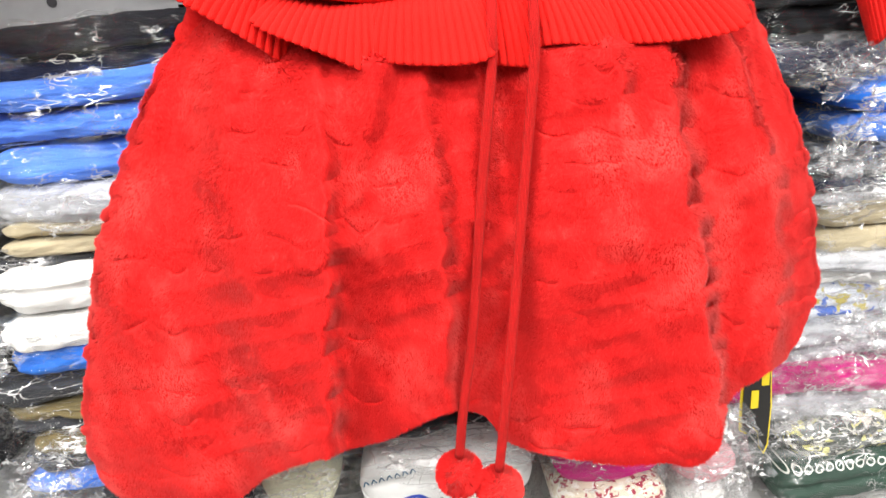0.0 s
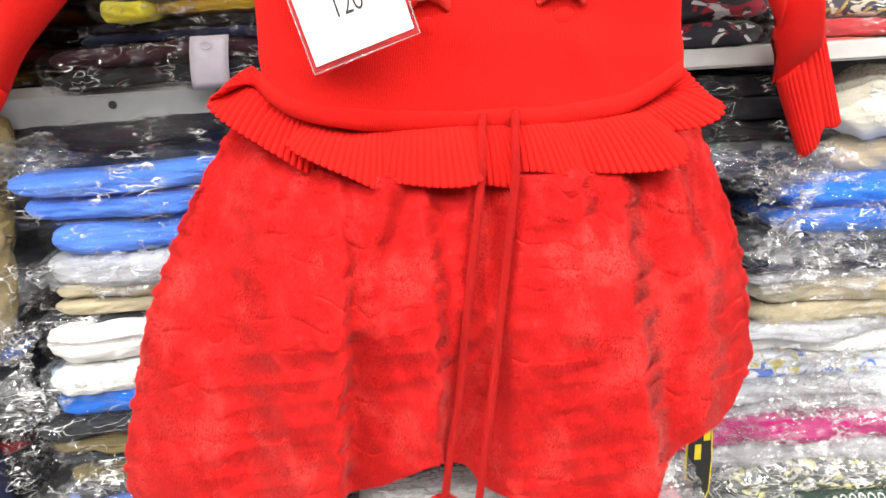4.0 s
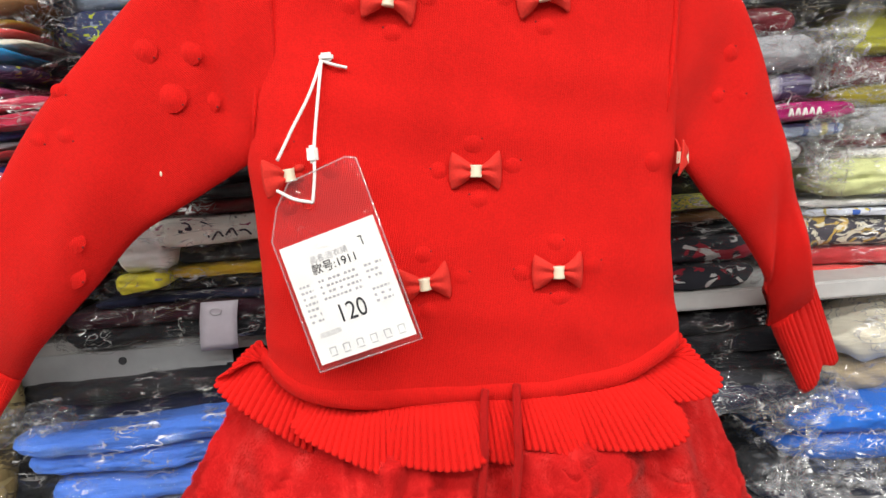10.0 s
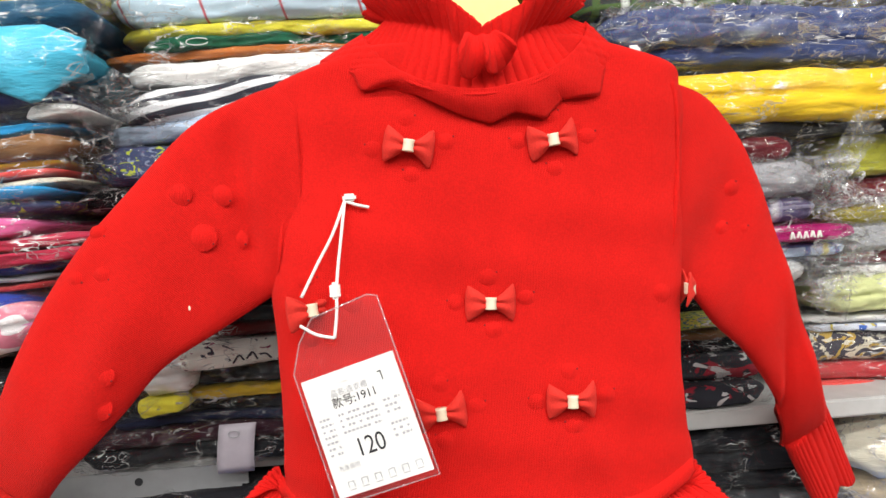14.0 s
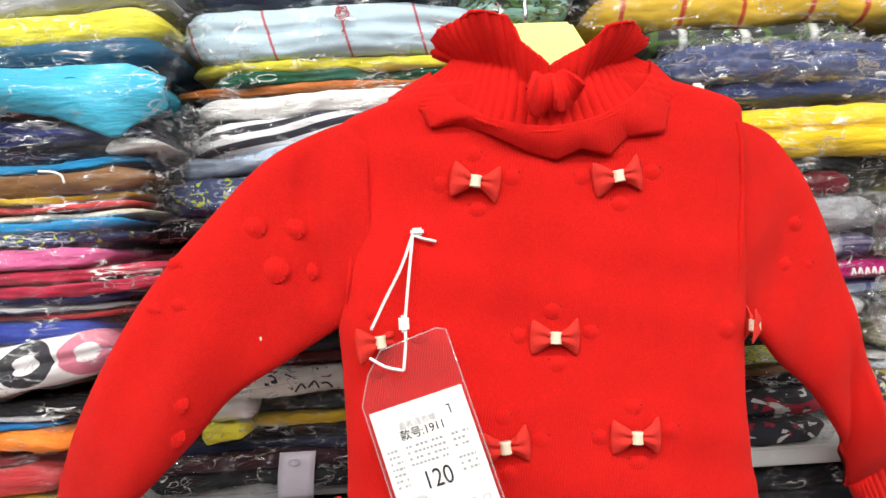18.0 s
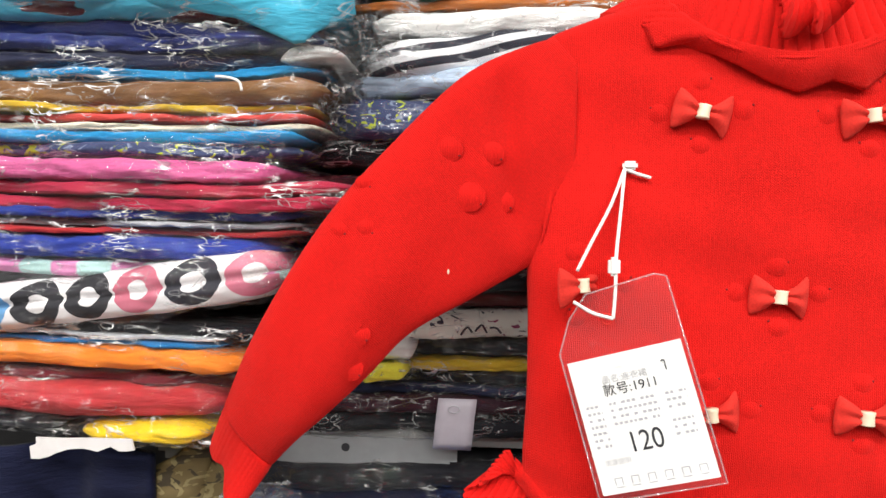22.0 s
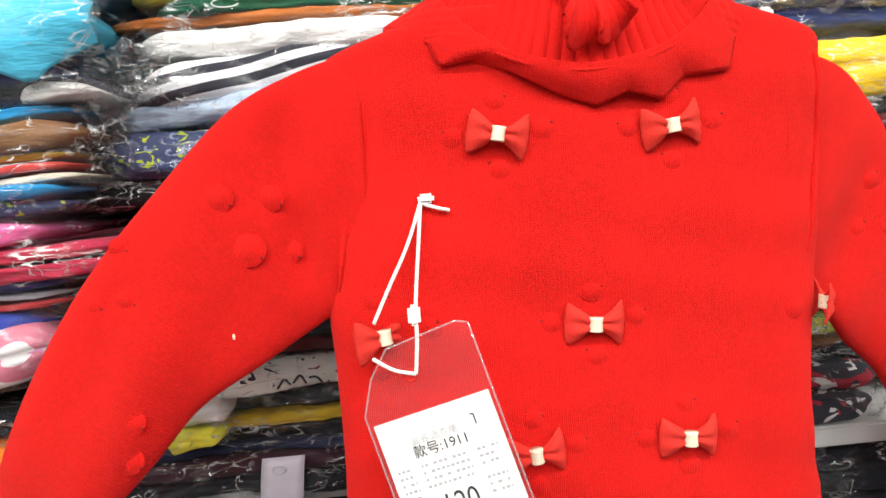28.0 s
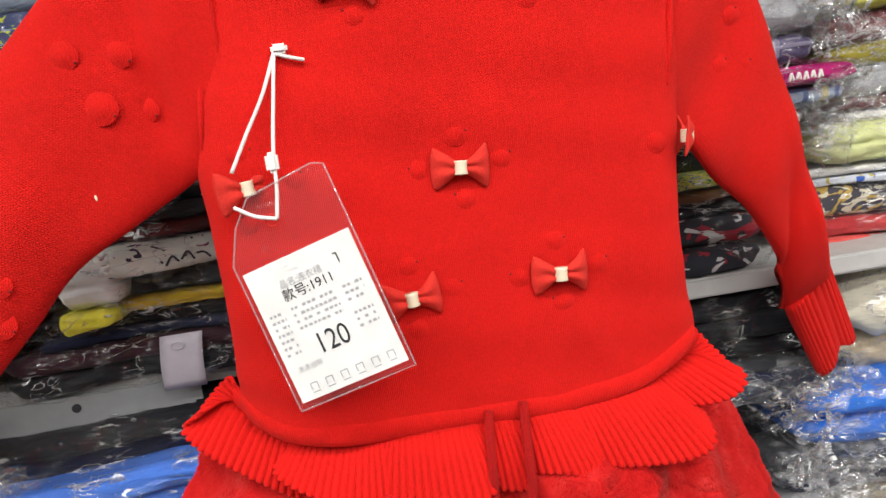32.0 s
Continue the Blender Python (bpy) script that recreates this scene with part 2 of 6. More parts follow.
def knit(name, c, pitch=0.0023, strength=1.0, spin=0.0):
    """Machine knit: columns of small V stitches, a little fuzz; spin turns the columns."""
    m, nt, b = mat(name)
    tc = nt.nodes.new("ShaderNodeTexCoord")
    mp = nt.nodes.new("ShaderNodeMapping")
    mp.inputs["Rotation"].default_value = (0, spin, 0)
    nt.links.new(tc.outputs["Object"], mp.inputs[0])
    v = mp.outputs[0]

    def op(kind, a, c2=None):
        n = nt.nodes.new("ShaderNodeMath")
        n.operation = kind
        for k, val in enumerate((a, c2)):
            if isinstance(val, (int, float)):
                n.inputs[k].default_value = val
            elif val is not None:
                nt.links.new(val, n.inputs[k])
        return n.outputs[0]

    warp = noise_tex(nt, v, 60.0, 2.0)
    sep = nt.nodes.new("ShaderNodeSeparateXYZ")
    nt.links.new(v, sep.inputs[0])
    along = op("ADD", op("DIVIDE", sep.outputs[0], pitch), op("MULTIPLY", warp, 1.6))
    across = op("ABSOLUTE", op("SUBTRACT", op("FRACT", along), 0.5))
    rows = op("ADD", op("DIVIDE", sep.outputs[2], pitch * 0.75), op("MULTIPLY", across, 1.5))
    loop = op("SINE", op("MULTIPLY", op("ADD", rows, op("MULTIPLY", warp, 1.0)), 6.283))
    groove = op("POWER", op("MULTIPLY", op("SUBTRACT", 0.5, op("ABSOLUTE", op("SUBTRACT", across, 0.25))), 2.0), 2.0)
    stitch = op("ADD", groove, op("MULTIPLY", loop, 0.22))
    drift = noise_tex(nt, v, 22.0, 4.0)
    tone = ramp(nt, drift, ((0.3, shade(c, 0.90)), (0.7, shade(c, 1.06))))
    fuzz = noise_tex(nt, v, 700.0, 2.0)
    yarn = mixed(nt, 0.22, tone.outputs[0], ramp(nt, fuzz, ((0.35, shade(c, 0.62)), (0.65, shade(c, 1.25)))).outputs[0])
    nt.links.new(yarn, b.inputs["Base Color"])
    b.inputs["Roughness"].default_value = 0.92
    b.inputs["Specular IOR Level"].default_value = 0.15
    b.inputs["Sheen Weight"].default_value = 0.10
    b.inputs["Sheen Tint"].default_value = (1.0, 0.25, 0.2, 1)
    bumped(nt, b, ((noise_tex(nt, v, 30.0, 3.0), 0.30, 0.004), (stitch, 0.55 * strength, pitch * 0.45), (fuzz, 0.2, 0.0005)))
    return m


def plain(name, c, rough=0.5, metal=0.0, spec=0.5, bump=0.0, bscale=400.0):
    m, nt, b = mat(name)
    v = coords(nt)
    r = ramp(nt, noise_tex(nt, v, 60.0, 4.0), ((0.3, shade(c, 0.9)), (0.7, shade(c, 1.05))))
    nt.links.new(r.outputs[0], b.inputs["Base Color"])
    b.inputs["Roughness"].default_value, b.inputs["Metallic"].default_value = rough, metal
    b.inputs["Specular IOR Level"].default_value = spec
    if bump:
        bumped(nt, b, ((noise_tex(nt, v, bscale, 2.0), bump, 0.001),))
    return m


# ---- mesh tools ----
def grid_mesh(name, P, wrap_v=False, caps=False, smooth=True):
    """A mesh from a grid of points P[i][j]; wrap_v closes each row, caps closes both ends."""
    P = np.asarray(P, dtype=float)
    nu, nv = P.shape[:2]
    idx = np.arange(nu * nv).reshape(nu, nv)
    j2 = np.roll(idx, -1, 1) if wrap_v else idx[:, 1:]
    a = idx if wrap_v else idx[:, :-1]
    faces = np.stack([a[:-1], j2[:-1], j2[1:], a[1:]], -1).reshape(-1, 4).tolist()
    if caps:
        faces += [idx[0][::-1].tolist(), idx[-1].tolist()]
    me = bpy.data.meshes.new(name)
    me.from_pydata(P.reshape(-1, 3).tolist(), [], faces)
    me.polygons.foreach_set("use_smooth", [smooth] * len(me.polygons))
    return me


def thing(name, label, category, group="", at=(0, 0, 0)):
    ob = new(name)
    ob.location = at
    ob.empty_display_size = 0.02
    return tagged(ob, label, category, group)


def part(name, data, material, parent, label=""):
    if isinstance(data, bmesh.types.BMesh):
        me = bpy.data.meshes.new(name)
        data.to_mesh(me)
        data.free()
        data = me
    if material and not data.materials:
        data.materials.append(material)
    ob = new(name, data)
    if parent:
        ob.parent = parent
        if not parent.parent:
            ob.matrix_parent_inverse = Matrix.Translation(parent.location).inverted()
    return tagged(ob, label)


def curve_at(xs, ys, x):
    """Smooth curve through a few stations."""
    xs, ys, x = np.asarray(xs, float), np.asarray(ys, float), np.asarray(x, float)
    d = np.gradient(ys, xs)
    i = np.clip(np.searchsorted(xs, x) - 1, 0, len(xs) - 2)
    h = xs[i + 1] - xs[i]
    t = np.clip((x - xs[i]) / h, 0, 1)
    return ((2 * t**3 - 3 * t**2 + 1) * ys[i] + (t**3 - 2 * t**2 + t) * h * d[i] + (-2 * t**3 + 3 * t**2) * ys[i + 1] + (t**3 - t**2) * h * d[i + 1])


def wave_field(x, y, z, seed, scale, count=10):
    """Smooth pseudo-noise over arrays of points, about -1 to 1."""
    rng = np.random.RandomState(seed)
    s = 0
    for k in range(count):
        f = rng.normal(size=3) * scale * (0.6 + 0.9 * rng.rand())
        s = s + np.sin(x * f[0] + y * f[1] + z * f[2] + rng.rand() * 6.283)
    return s / math.sqrt(count / 2) * 0.7


def tube(name, pts, radius, sides=10, taper=None):
    """A round cord along points."""
    pts = [Vector(p) for p in pts]
    P = []
    for i, p in enumerate(pts):
        d = (pts[min(i + 1, len(pts) - 1)] - pts[max(i - 1, 0)]).normalized()
        n = d.cross(Vector((0, 1, 0.01))).normalized()
        b = d.cross(n)
        r = radius * (taper[i] if taper else 1)
        P.append([p + n * r * math.cos(a * 2 * math.pi / sides) + b * r * math.sin(a * 2 * math.pi / sides) for a in range(sides)])
    return grid_mesh(name, [[tuple(q) for q in row] for row in P], wrap_v=True, caps=True)


def smooth_line(stations, n):
    """n points along a smooth line through a few places."""
    st = np.asarray(stations, float)
    k = np.linspace(0, len(st) - 1, n)
    return [tuple(float(curve_at(range(len(st)), st[:, a], [q])[0]) for a in range(3)) for q in k]

# ---- cloth and film palette ----
WHITE = cloth("white_cotton", (0.78, 0.78, 0.76))
IVORY = cloth("ivory_cotton", (0.76, 0.71, 0.58))
CREAM = cloth("cream_fleece", (0.70, 0.70, 0.52))
GREYC = cloth("grey_cotton", (0.42, 0.43, 0.46))
CHARCOAL = cloth("charcoal_jersey", (0.035, 0.037, 0.043))
BLACK = cloth("black_jersey", (0.012, 0.012, 0.016))
DARKNAVY = cloth("dark_navy_jersey", (0.015, 0.018, 0.045))
NAVY = cloth("navy_cotton", (0.02, 0.03, 0.14))
ROYAL = cloth("royal_blue_jersey", (0.02, 0.04, 0.27))
BLUE = cloth("cornflower_cotton", (0.08, 0.21, 0.72))
BLUE2 = cloth("bright_blue_cotton", (0.02, 0.15, 0.62))
PALEBLUE = cloth("pale_blue_cotton", (0.50, 0.62, 0.78))
AZURE = cloth("azure_cotton", (0.02, 0.26, 0.55))
AZURED = cloth("deep_azure_cotton", (0.01, 0.13, 0.34))
CYAN = cloth("sky_twill", (0.07, 0.46, 0.66), 1400.0)
TEALNAVY = cloth("teal_denim", (0.02, 0.09, 0.17), 1400.0)
DENIM = cloth("dark_denim", (0.018, 0.024, 0.06), 1500.0)
DENIMBLUE = cloth("blue_denim", (0.06, 0.09, 0.24), 1500.0)
LEMON = cloth("lemon_jersey", (0.72, 0.66, 0.06))
YELLOW = cloth("yellow_fleece", (0.82, 0.54, 0.02))
MUSTARD = cloth("mustard_jersey", (0.55, 0.36, 0.03))
OLIVEY = cloth("olive_yellow_jersey", (0.32, 0.27, 0.03))
LIMEC = cloth("lime_jersey", (0.50, 0.50, 0.06))
PALELIME = cloth("pale_lime_terry", (0.62, 0.66, 0.32), 500.0)
ORANGE = cloth("orange_fleece", (0.78, 0.21, 0.02))
RUST = cloth("rust_jersey", (0.45, 0.14, 0.03))
CORAL = cloth("coral_jersey", (0.62, 0.07, 0.06))
REDC = cloth("brick_red_fleece", (0.42, 0.03, 0.035))
CRIMSON = cloth("crimson_cotton", (0.42, 0.025, 0.06))
DARKRED = cloth("dark_red_cotton", (0.12, 0.008, 0.015))
MAROON = cloth("maroon_cotton", (0.14, 0.014, 0.015))
PLUM = cloth("plum_black_cotton", (0.035, 0.010, 0.018))
PINK = cloth("pink_cotton", (0.62, 0.12, 0.30))
PINKW = cloth("pale_pink_cotton", (0.66, 0.30, 0.34))
MAGENTA = cloth("magenta_cotton", (0.46, 0.012, 0.16))
BROWN = cloth("brown_fleece", (0.19, 0.095, 0.04))
BEIGE = cloth("beige_twill", (0.42, 0.36, 0.24), 1400.0)
OLIVE = cloth("olive_brown_cotton", (0.14, 0.11, 0.05))
GREEN = cloth("dark_green_cotton", (0.01, 0.10, 0.05))
KHAKI = blotched("khaki_camouflage", (0.12, 0.085, 0.03), ((0.04, 0.028, 0.012), (0.20, 0.16, 0.07)), 38.0)
STRIPES = striped("black_white_stripe", (0.02, 0.022, 0.035), (0.75, 0.76, 0.78), "Z", 0.012, 0.5, 0.18)
PASTEL = striped("pastel_stripe", (0.60, 0.22, 0.42), (0.42, 0.62, 0.60), "X", 0.05, 0.45, 0.0)
SKYSTITCH = striped("pale_blue_red_stitch", (0.48, 0.63, 0.72), (0.45, 0.06, 0.08), "X", 0.062, 0.9972, 0.25, 0.0022)
GOLDLINES = striped("gold_red_lines", (0.60, 0.39, 0.03), (0.42, 0.04, 0.01), "X", 0.055, 0.985, -0.2, 0.012)
GREENPLAID = plaid("green_black_plaid", (0.03, 0.035, 0.035), (0.07, 0.13, 0.03), (0.62, 0.66, 0.62))
VIOLETPLAID = plaid("violet_plaid", (0.10, 0.08, 0.18), (0.30, 0.28, 0.42), (0.70, 0.70, 0.76), 0.03)
SKYPLAID = plaid("sky_plaid", (0.40, 0.50, 0.66), (0.10, 0.16, 0.38), (0.62, 0.58, 0.22), 0.03)
NAVYLIME = blotched("navy_lime_print", (0.035, 0.05, 0.13), ((0.42, 0.50, 0.03), (0.20, 0.24, 0.36)), 70.0, 0.60)
INKPRINT = blotched("white_ink_print", (0.74, 0.72, 0.66), ((0.02, 0.02, 0.04), (0.25, 0.03, 0.10)), 60.0, 0.64)
REDCHECK = blotched("black_red_blocks", (0.018, 0.02, 0.03), ((0.32, 0.012, 0.03), (0.6, 0.6, 0.6)), 26.0, 0.60)
LIMEKNIT = blotched("lime_blue_knit", (0.40, 0.46, 0.06), ((0.05, 0.16, 0.18), (0.66, 0.58, 0.10)), 150.0, 0.54)
GOLDPRINT = blotched("gold_black_print", (0.05, 0.045, 0.06), ((0.45, 0.30, 0.06), (0.62, 0.58, 0.45)), 40.0, 0.56)
BLUEWHITE = blotched("blue_white_print", (0.62, 0.66, 0.74), ((0.04, 0.12, 0.50), (0.50, 0.42, 0.08)), 34.0, 0.60)
BLUEPRINT = ringed("white_sweatshirt_ring", (0.76, 0.77, 0.76), ((0.02, 0.06, 0.42),), 0.30, 0.0165, 0.0195, 0.910, 1.0, -9.7625)
LACEPINK = blotched("ivory_crimson_lace", (0.66, 0.58, 0.46), ((0.32, 0.03, 0.06), (0.75, 0.72, 0.66)), 90.0, 0.54)
LACEYELLOW = blotched("dark_lace_flowers", (0.05, 0.06, 0.05), ((0.60, 0.58, 0.20), (0.62, 0.62, 0.55)), 48.0, 0.56)
LACEGREEN = ringed("dark_green_lace", (0.02, 0.05, 0.035), ((0.62, 0.63, 0.58),), 0.0098, 0.0027, 0.0040, 0.862, 1.0)
RINGS = ringed("ring_print_jersey", (0.74, 0.72, 0.73), ((0.015, 0.015, 0.02), (0.50, 0.13, 0.19), (0.02, 0.02, 0.03), (0.52, 0.15, 0.22), (0.10, 0.26, 0.48), (0.02, 0.02, 0.03)), 0.042, 0.0072, 0.0170, 1.443, 0.86, 0.116, 0.16, -0.44)
LEAF = blotched("leaf_print_cotton", (0.16, 0.32, 0.26), ((0.01, 0.02, 0.015), (0.06, 0.14, 0.03)), 40.0, 0.52)
CLEAR = film("clear_film", 0.001, 0.038, 1.2, sheen_streak=0.012)
CRINKLED = film("crinkled_film", 0.03, 0.11, 1.3, dense=0.40, sheen_streak=0.30)

# ---- the shop round the stacks ----
WALLPAINT = plain("wall_paint", (0.08, 0.08, 0.085), 0.7, bump=0.2, bscale=200.0)
FLOORTILE = plain("floor_tile", (0.25, 0.24, 0.23), 0.35, bump=0.1)
BOARD = plain("white_laminate", (0.48, 0.48, 0.47), 0.4, bump=0.05)


def box(x0, x1, y0, y1, z0, z1, bevel=0.002):
    bm = bmesh.new()
    bmesh.ops.create_cube(bm, size=1.0)
    for v in bm.verts:
        v.co = Vector((x0 + (v.co.x + 0.5) * (x1 - x0), y0 + (v.co.y + 0.5) * (y1 - y0), z0 + (v.co.z + 0.5) * (z1 - z0)))
    if bevel:
        bmesh.ops.bevel(bm, geom=bm.edges[:], offset=bevel, segments=2, affect="EDGES")
    return bm


tagged(part("floor", box(-3.0, 3.0, -3.5, 1.0, -0.08, 0.0, 0), FLOORTILE, None), "grey glossy shop floor tiles", "floor", kind="structure")
tagged(part("ceiling", box(-3.0, 3.0, -3.5, 1.0, 2.72, 2.80, 0), WALLPAINT, None), "plain dark grey shop ceiling", "ceiling", kind="structure")
tagged(part("wall_north", box(-3.0, 3.0, 0.46, 0.56, 0.0, 2.72, 0), WALLPAINT, None), "plain dark grey wall behind the shelves", "wall", kind="structure")
tagged(part("wall_south", box(-3.0, 3.0, -3.6, -3.5, 0.0, 2.72, 0), WALLPAINT, None), "plain dark grey shop wall", "wall", kind="structure")
tagged(part("wall_west", box(-3.1, -3.0, -3.5, 0.46, 0.0, 2.72, 0), WALLPAINT, None), "plain dark grey shop side wall", "wall", kind="structure")
tagged(part("wall_east", box(3.0, 3.1, -3.5, 0.46, 0.0, 2.72, 0), WALLPAINT, None), "plain dark grey shop side wall", "wall", kind="structure")
shelf = thing("wall_shelf", "white laminate wall shelving packed with bagged clothes", "shelf", at=(0, 0.28, 0))
part("shelf_board", box(-0.40, 1.5, 0.104, 0.456, 1.309, 1.326), BOARD, shelf)
part("shelf_board", box(-1.5, -0.40, 0.104, 0.456, 1.309, 1.326), BOARD, shelf)
part("shelf_board", box(-1.5, 1.5, 0.05, 0.456, 0.795, 0.815), BOARD, shelf)
part("shelf_board", box(-1.5, 1.5, 0.104, 0.456, 0.28, 0.30), BOARD, shelf)
for ux in (-1.5, 1.482):
    part("upright", box(ux, ux + 0.018, 0.104, 0.456, 0.0, 2.1), BOARD, shelf)

# ---- bagged garments ----
serial = [0]
BAGS = {}


def slab(name, x0, x1, yf, z0, z1, seed, depth=0.22, droop=0.0, rag=0.008, wrinkle=0.0018, end=0.028, nu=46, fin=0.0, crease=0.0, flat=False, rise=0.0):
    """A folded layer with a rounded front fold; fin: flat film left over beyond each end."""
    u = np.linspace(0, 1, nu)
    lips = max(1, round((z1 - z0) / 0.022))
    na = 9 + 7 * lips if not crease else 15
    ang = np.linspace(-math.pi / 2, math.pi / 2, na)
    cy = np.concatenate([[1.0, 0.55, 0.25, 0.10], np.zeros(na), [0.10, 0.25, 0.55, 1.0]])
    ca = np.concatenate([[-math.pi / 2] * 4, ang, [math.pi / 2] * 4])
    U, CY = np.meshgrid(u, cy, indexing="ij")
    _, CA = np.meshgrid(u, ca, indexing="ij")
    X = x0 + U * (x1 - x0)
    edge = np.minimum(X - x0, x1 - X)
    full = end + fin
    thick = np.sqrt(np.clip(1 - (1 - np.clip((edge - fin) / end, 0, 1)) ** 2, 0, 1))
    thick = np.maximum(thick, 0.10)
    half = (z1 - z0) / 2
    lean = (1 - U) ** 6 * droop * (1 if x0 > -0.5 else 0) + U**6 * droop * (1 if x0 < -0.5 else 0)
    mid = (z0 + z1) / 2 + 0.0018 * np.sin(X * 15 + z0 * 3) + 0.0007 * np.sin(X * 41 + z0 * 9) - lean + rise * (X + 0.44)
    rng = np.random.RandomState(seed)
    front = yf + rag * wave_field(X, X * 0, X * 0, seed, 26.0, 6) + 0.02 * (1 - thick)
    bulge = min(half, 0.016)
    Y = front + bulge * (1 - np.clip(np.cos(CA), 0, 1) ** 0.8) + CY * depth
    Z = mid + half * thick * np.sin(CA)
    if lips > 1 and not crease:
        h01 = (np.sin(CA) + 1) / 2 + 0.04 * wave_field(X, X * 0, CA * 0.02, seed + 2, 24.0, 5)
        Y = Y + 0.005 * (0.5 + 0.5 * np.cos(2 * math.pi * lips * h01)) ** 7 * (1 - CY) * (h01 > 0.5 / lips) * (h01 < 1 - 0.5 / lips)
    if not crease:
        # cloth folds that run along the layer, and a few that cross it
        Y = Y - 0.0016 * np.abs(wave_field(X * 0.12, X * 0, Z * 1.1, seed + 11, 300.0, 10)) * (1 - CY) - 0.0009 * wave_field(X * 0.7, X * 0, Z * 0.6, seed + 12, 170.0, 8) * (1 - CY)
    Y = Y - wrinkle * wave_field(X, Z * 2.5, Z, seed + 3, 150.0, 12)
    Z = Z + 0.5 * wrinkle * wave_field(X * 1.3, Y, Z * 2, seed + 5, 130.0, 10)
    if crease:
        skew = 0.35 * rng.normal()
        r = np.abs(wave_field(X * 0.40, Y * 0.5, Z * 1.4 + skew * X, seed + 7, 170.0, 9)) + 0.5 * np.abs(wave_field(X * 0.55, Y * 0.5, Z * 1.3 - skew * X, seed + 8, 360.0, 9))
        Y = Y + crease * (r - 0.6) * (1 - CY) + 0.07 * crease * rng.normal(size=X.shape) * (1 - CY)
        Z = Z + 0.5 * crease * wave_field(X * 0.5, Y, Z, seed + 9, 150.0, 9)
    return grid_mesh(name, np.stack([X, Y, Z], -1), wrap_v=True, caps=True, smooth=not flat)


def bagged(label, x0, x1, yf, z0, z1, mats, cover, droop=0.0, rise=0.0):
    """One folded garment, or a few, in its own film bag."""
    serial[0] += 1
    sd = serial[0] * 11
    z1 = max(z1, z0 + 0.008)
    ob = thing("bagged_garment", label, "folded clothes", "bagged clothes in the stacks", at=((x0 + x1) / 2, yf + 0.1, z0))
    BAGS[label] = ob
    h = (z1 - z0) / len(mats)
    rng = random.Random(sd)
    for i, m in enumerate(mats):
        a = z1 - (i + 1) * h
        part("folded_layer", slab("folded_layer", x0 + 0.006 * rng.random(), x1 - 0.012 * rng.random(), yf + 0.004 + 0.006 * rng.random() * (i > 0), a + 0.0010, a + h - 0.0008, sd + i, droop=droop, wrinkle=0.0010, nu=90, rise=rise), m, ob)
    over = 0.009 + 0.015 * rng.random()
    rough = cover is CRINKLED
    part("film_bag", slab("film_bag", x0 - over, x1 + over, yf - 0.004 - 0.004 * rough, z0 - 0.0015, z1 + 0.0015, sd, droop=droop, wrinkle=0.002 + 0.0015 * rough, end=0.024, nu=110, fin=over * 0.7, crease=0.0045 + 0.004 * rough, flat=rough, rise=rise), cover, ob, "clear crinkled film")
    return ob


# far-left stack
bagged("white and grey folded tops in clear film bag", -0.800, -0.281, 0.030, 1.726, 1.765, [WHITE, GREYC], CLEAR)
bagged("lemon yellow folded top in crinkled film bag", -0.800, -0.285, 0.030, 1.694, 1.726, [LEMON], CLEAR)
bagged("dark teal folded trousers in clear film bag", -0.800, -0.277, 0.030, 1.676, 1.700, [TEALNAVY], CLEAR)
bagged("bright sky-blue folded trousers drooping at the corner", -0.800, -0.290, 0.026, 1.644, 1.674, [CYAN], CLEAR)
bagged("navy folded top over a maroon one in film bag", -0.800, -0.320, 0.030, 1.631, 1.662, [MAROON, NAVY], CLEAR, droop=0.012)
bagged("two navy folded tops in film bag", -0.800, -0.300, 0.030, 1.606, 1.632, [NAVY, DARKNAVY], CLEAR)
bagged("white folded top end beside navy tops in film", -0.345, -0.286, 0.024, 1.607, 1.619, [WHITE], CLEAR)
bagged("azure folded top in film bag", -0.800, -0.303, 0.030, 1.599, 1.607, [AZURE], CLEAR)
bagged("brown folded top with white print in film bag", -0.800, -0.300, 0.024, 1.579, 1.598, [BROWN], CLEAR)
bagged("yellow, red and ivory folded tops in one bag", -0.800, -0.308, 0.030, 1.560, 1.580, [MUSTARD, CORAL, IVORY], CLEAR)
bagged("bright blue folded top in film bag", -0.800, -0.314, 0.030, 1.551, 1.561, [AZURE], CLEAR)
bagged("navy top printed with lime strokes in film bag", -0.800, -0.317, 0.030, 1.541, 1.552, [NAVYLIME], CLEAR)
bagged("pink folded top in film bag", -0.800, -0.327, 0.024, 1.523, 1.540, [PINK], CLEAR)
bagged("crimson folded tops in creased film bag", -0.800, -0.271, 0.022, 1.501, 1.523, [CRIMSON, CRIMSON], CLEAR)
bagged("royal blue folded top in film bag", -0.800, -0.306, 0.030, 1.495, 1.505, [ROYAL], CLEAR)
bagged("grey and red folded tops in film bag", -0.800, -0.307, 0.030, 1.483, 1.495, [GREYC, REDC], CLEAR)
bagged("royal blue folded sweater in film bag", -0.800, -0.333, 0.027, 1.465, 1.483, [ROYAL], CLEAR)
bagged("pastel teal and pink folded top in film bag", -0.800, -0.316, 0.030, 1.451, 1.464, [PASTEL], CLEAR)
bagged("white top printed with pink and blue rings", -0.800, -0.331, 0.020, 1.424, 1.462, [RINGS], CLEAR, rise=0.16)
bagged("black folded top in creased film bag", -0.800, -0.345, 0.040, 1.407, 1.419, [BLACK], CLEAR)
bagged("grey folded top over blue in film bag", -0.800, -0.368, 0.030, 1.399, 1.410, [GREYC, AZURED], CLEAR)
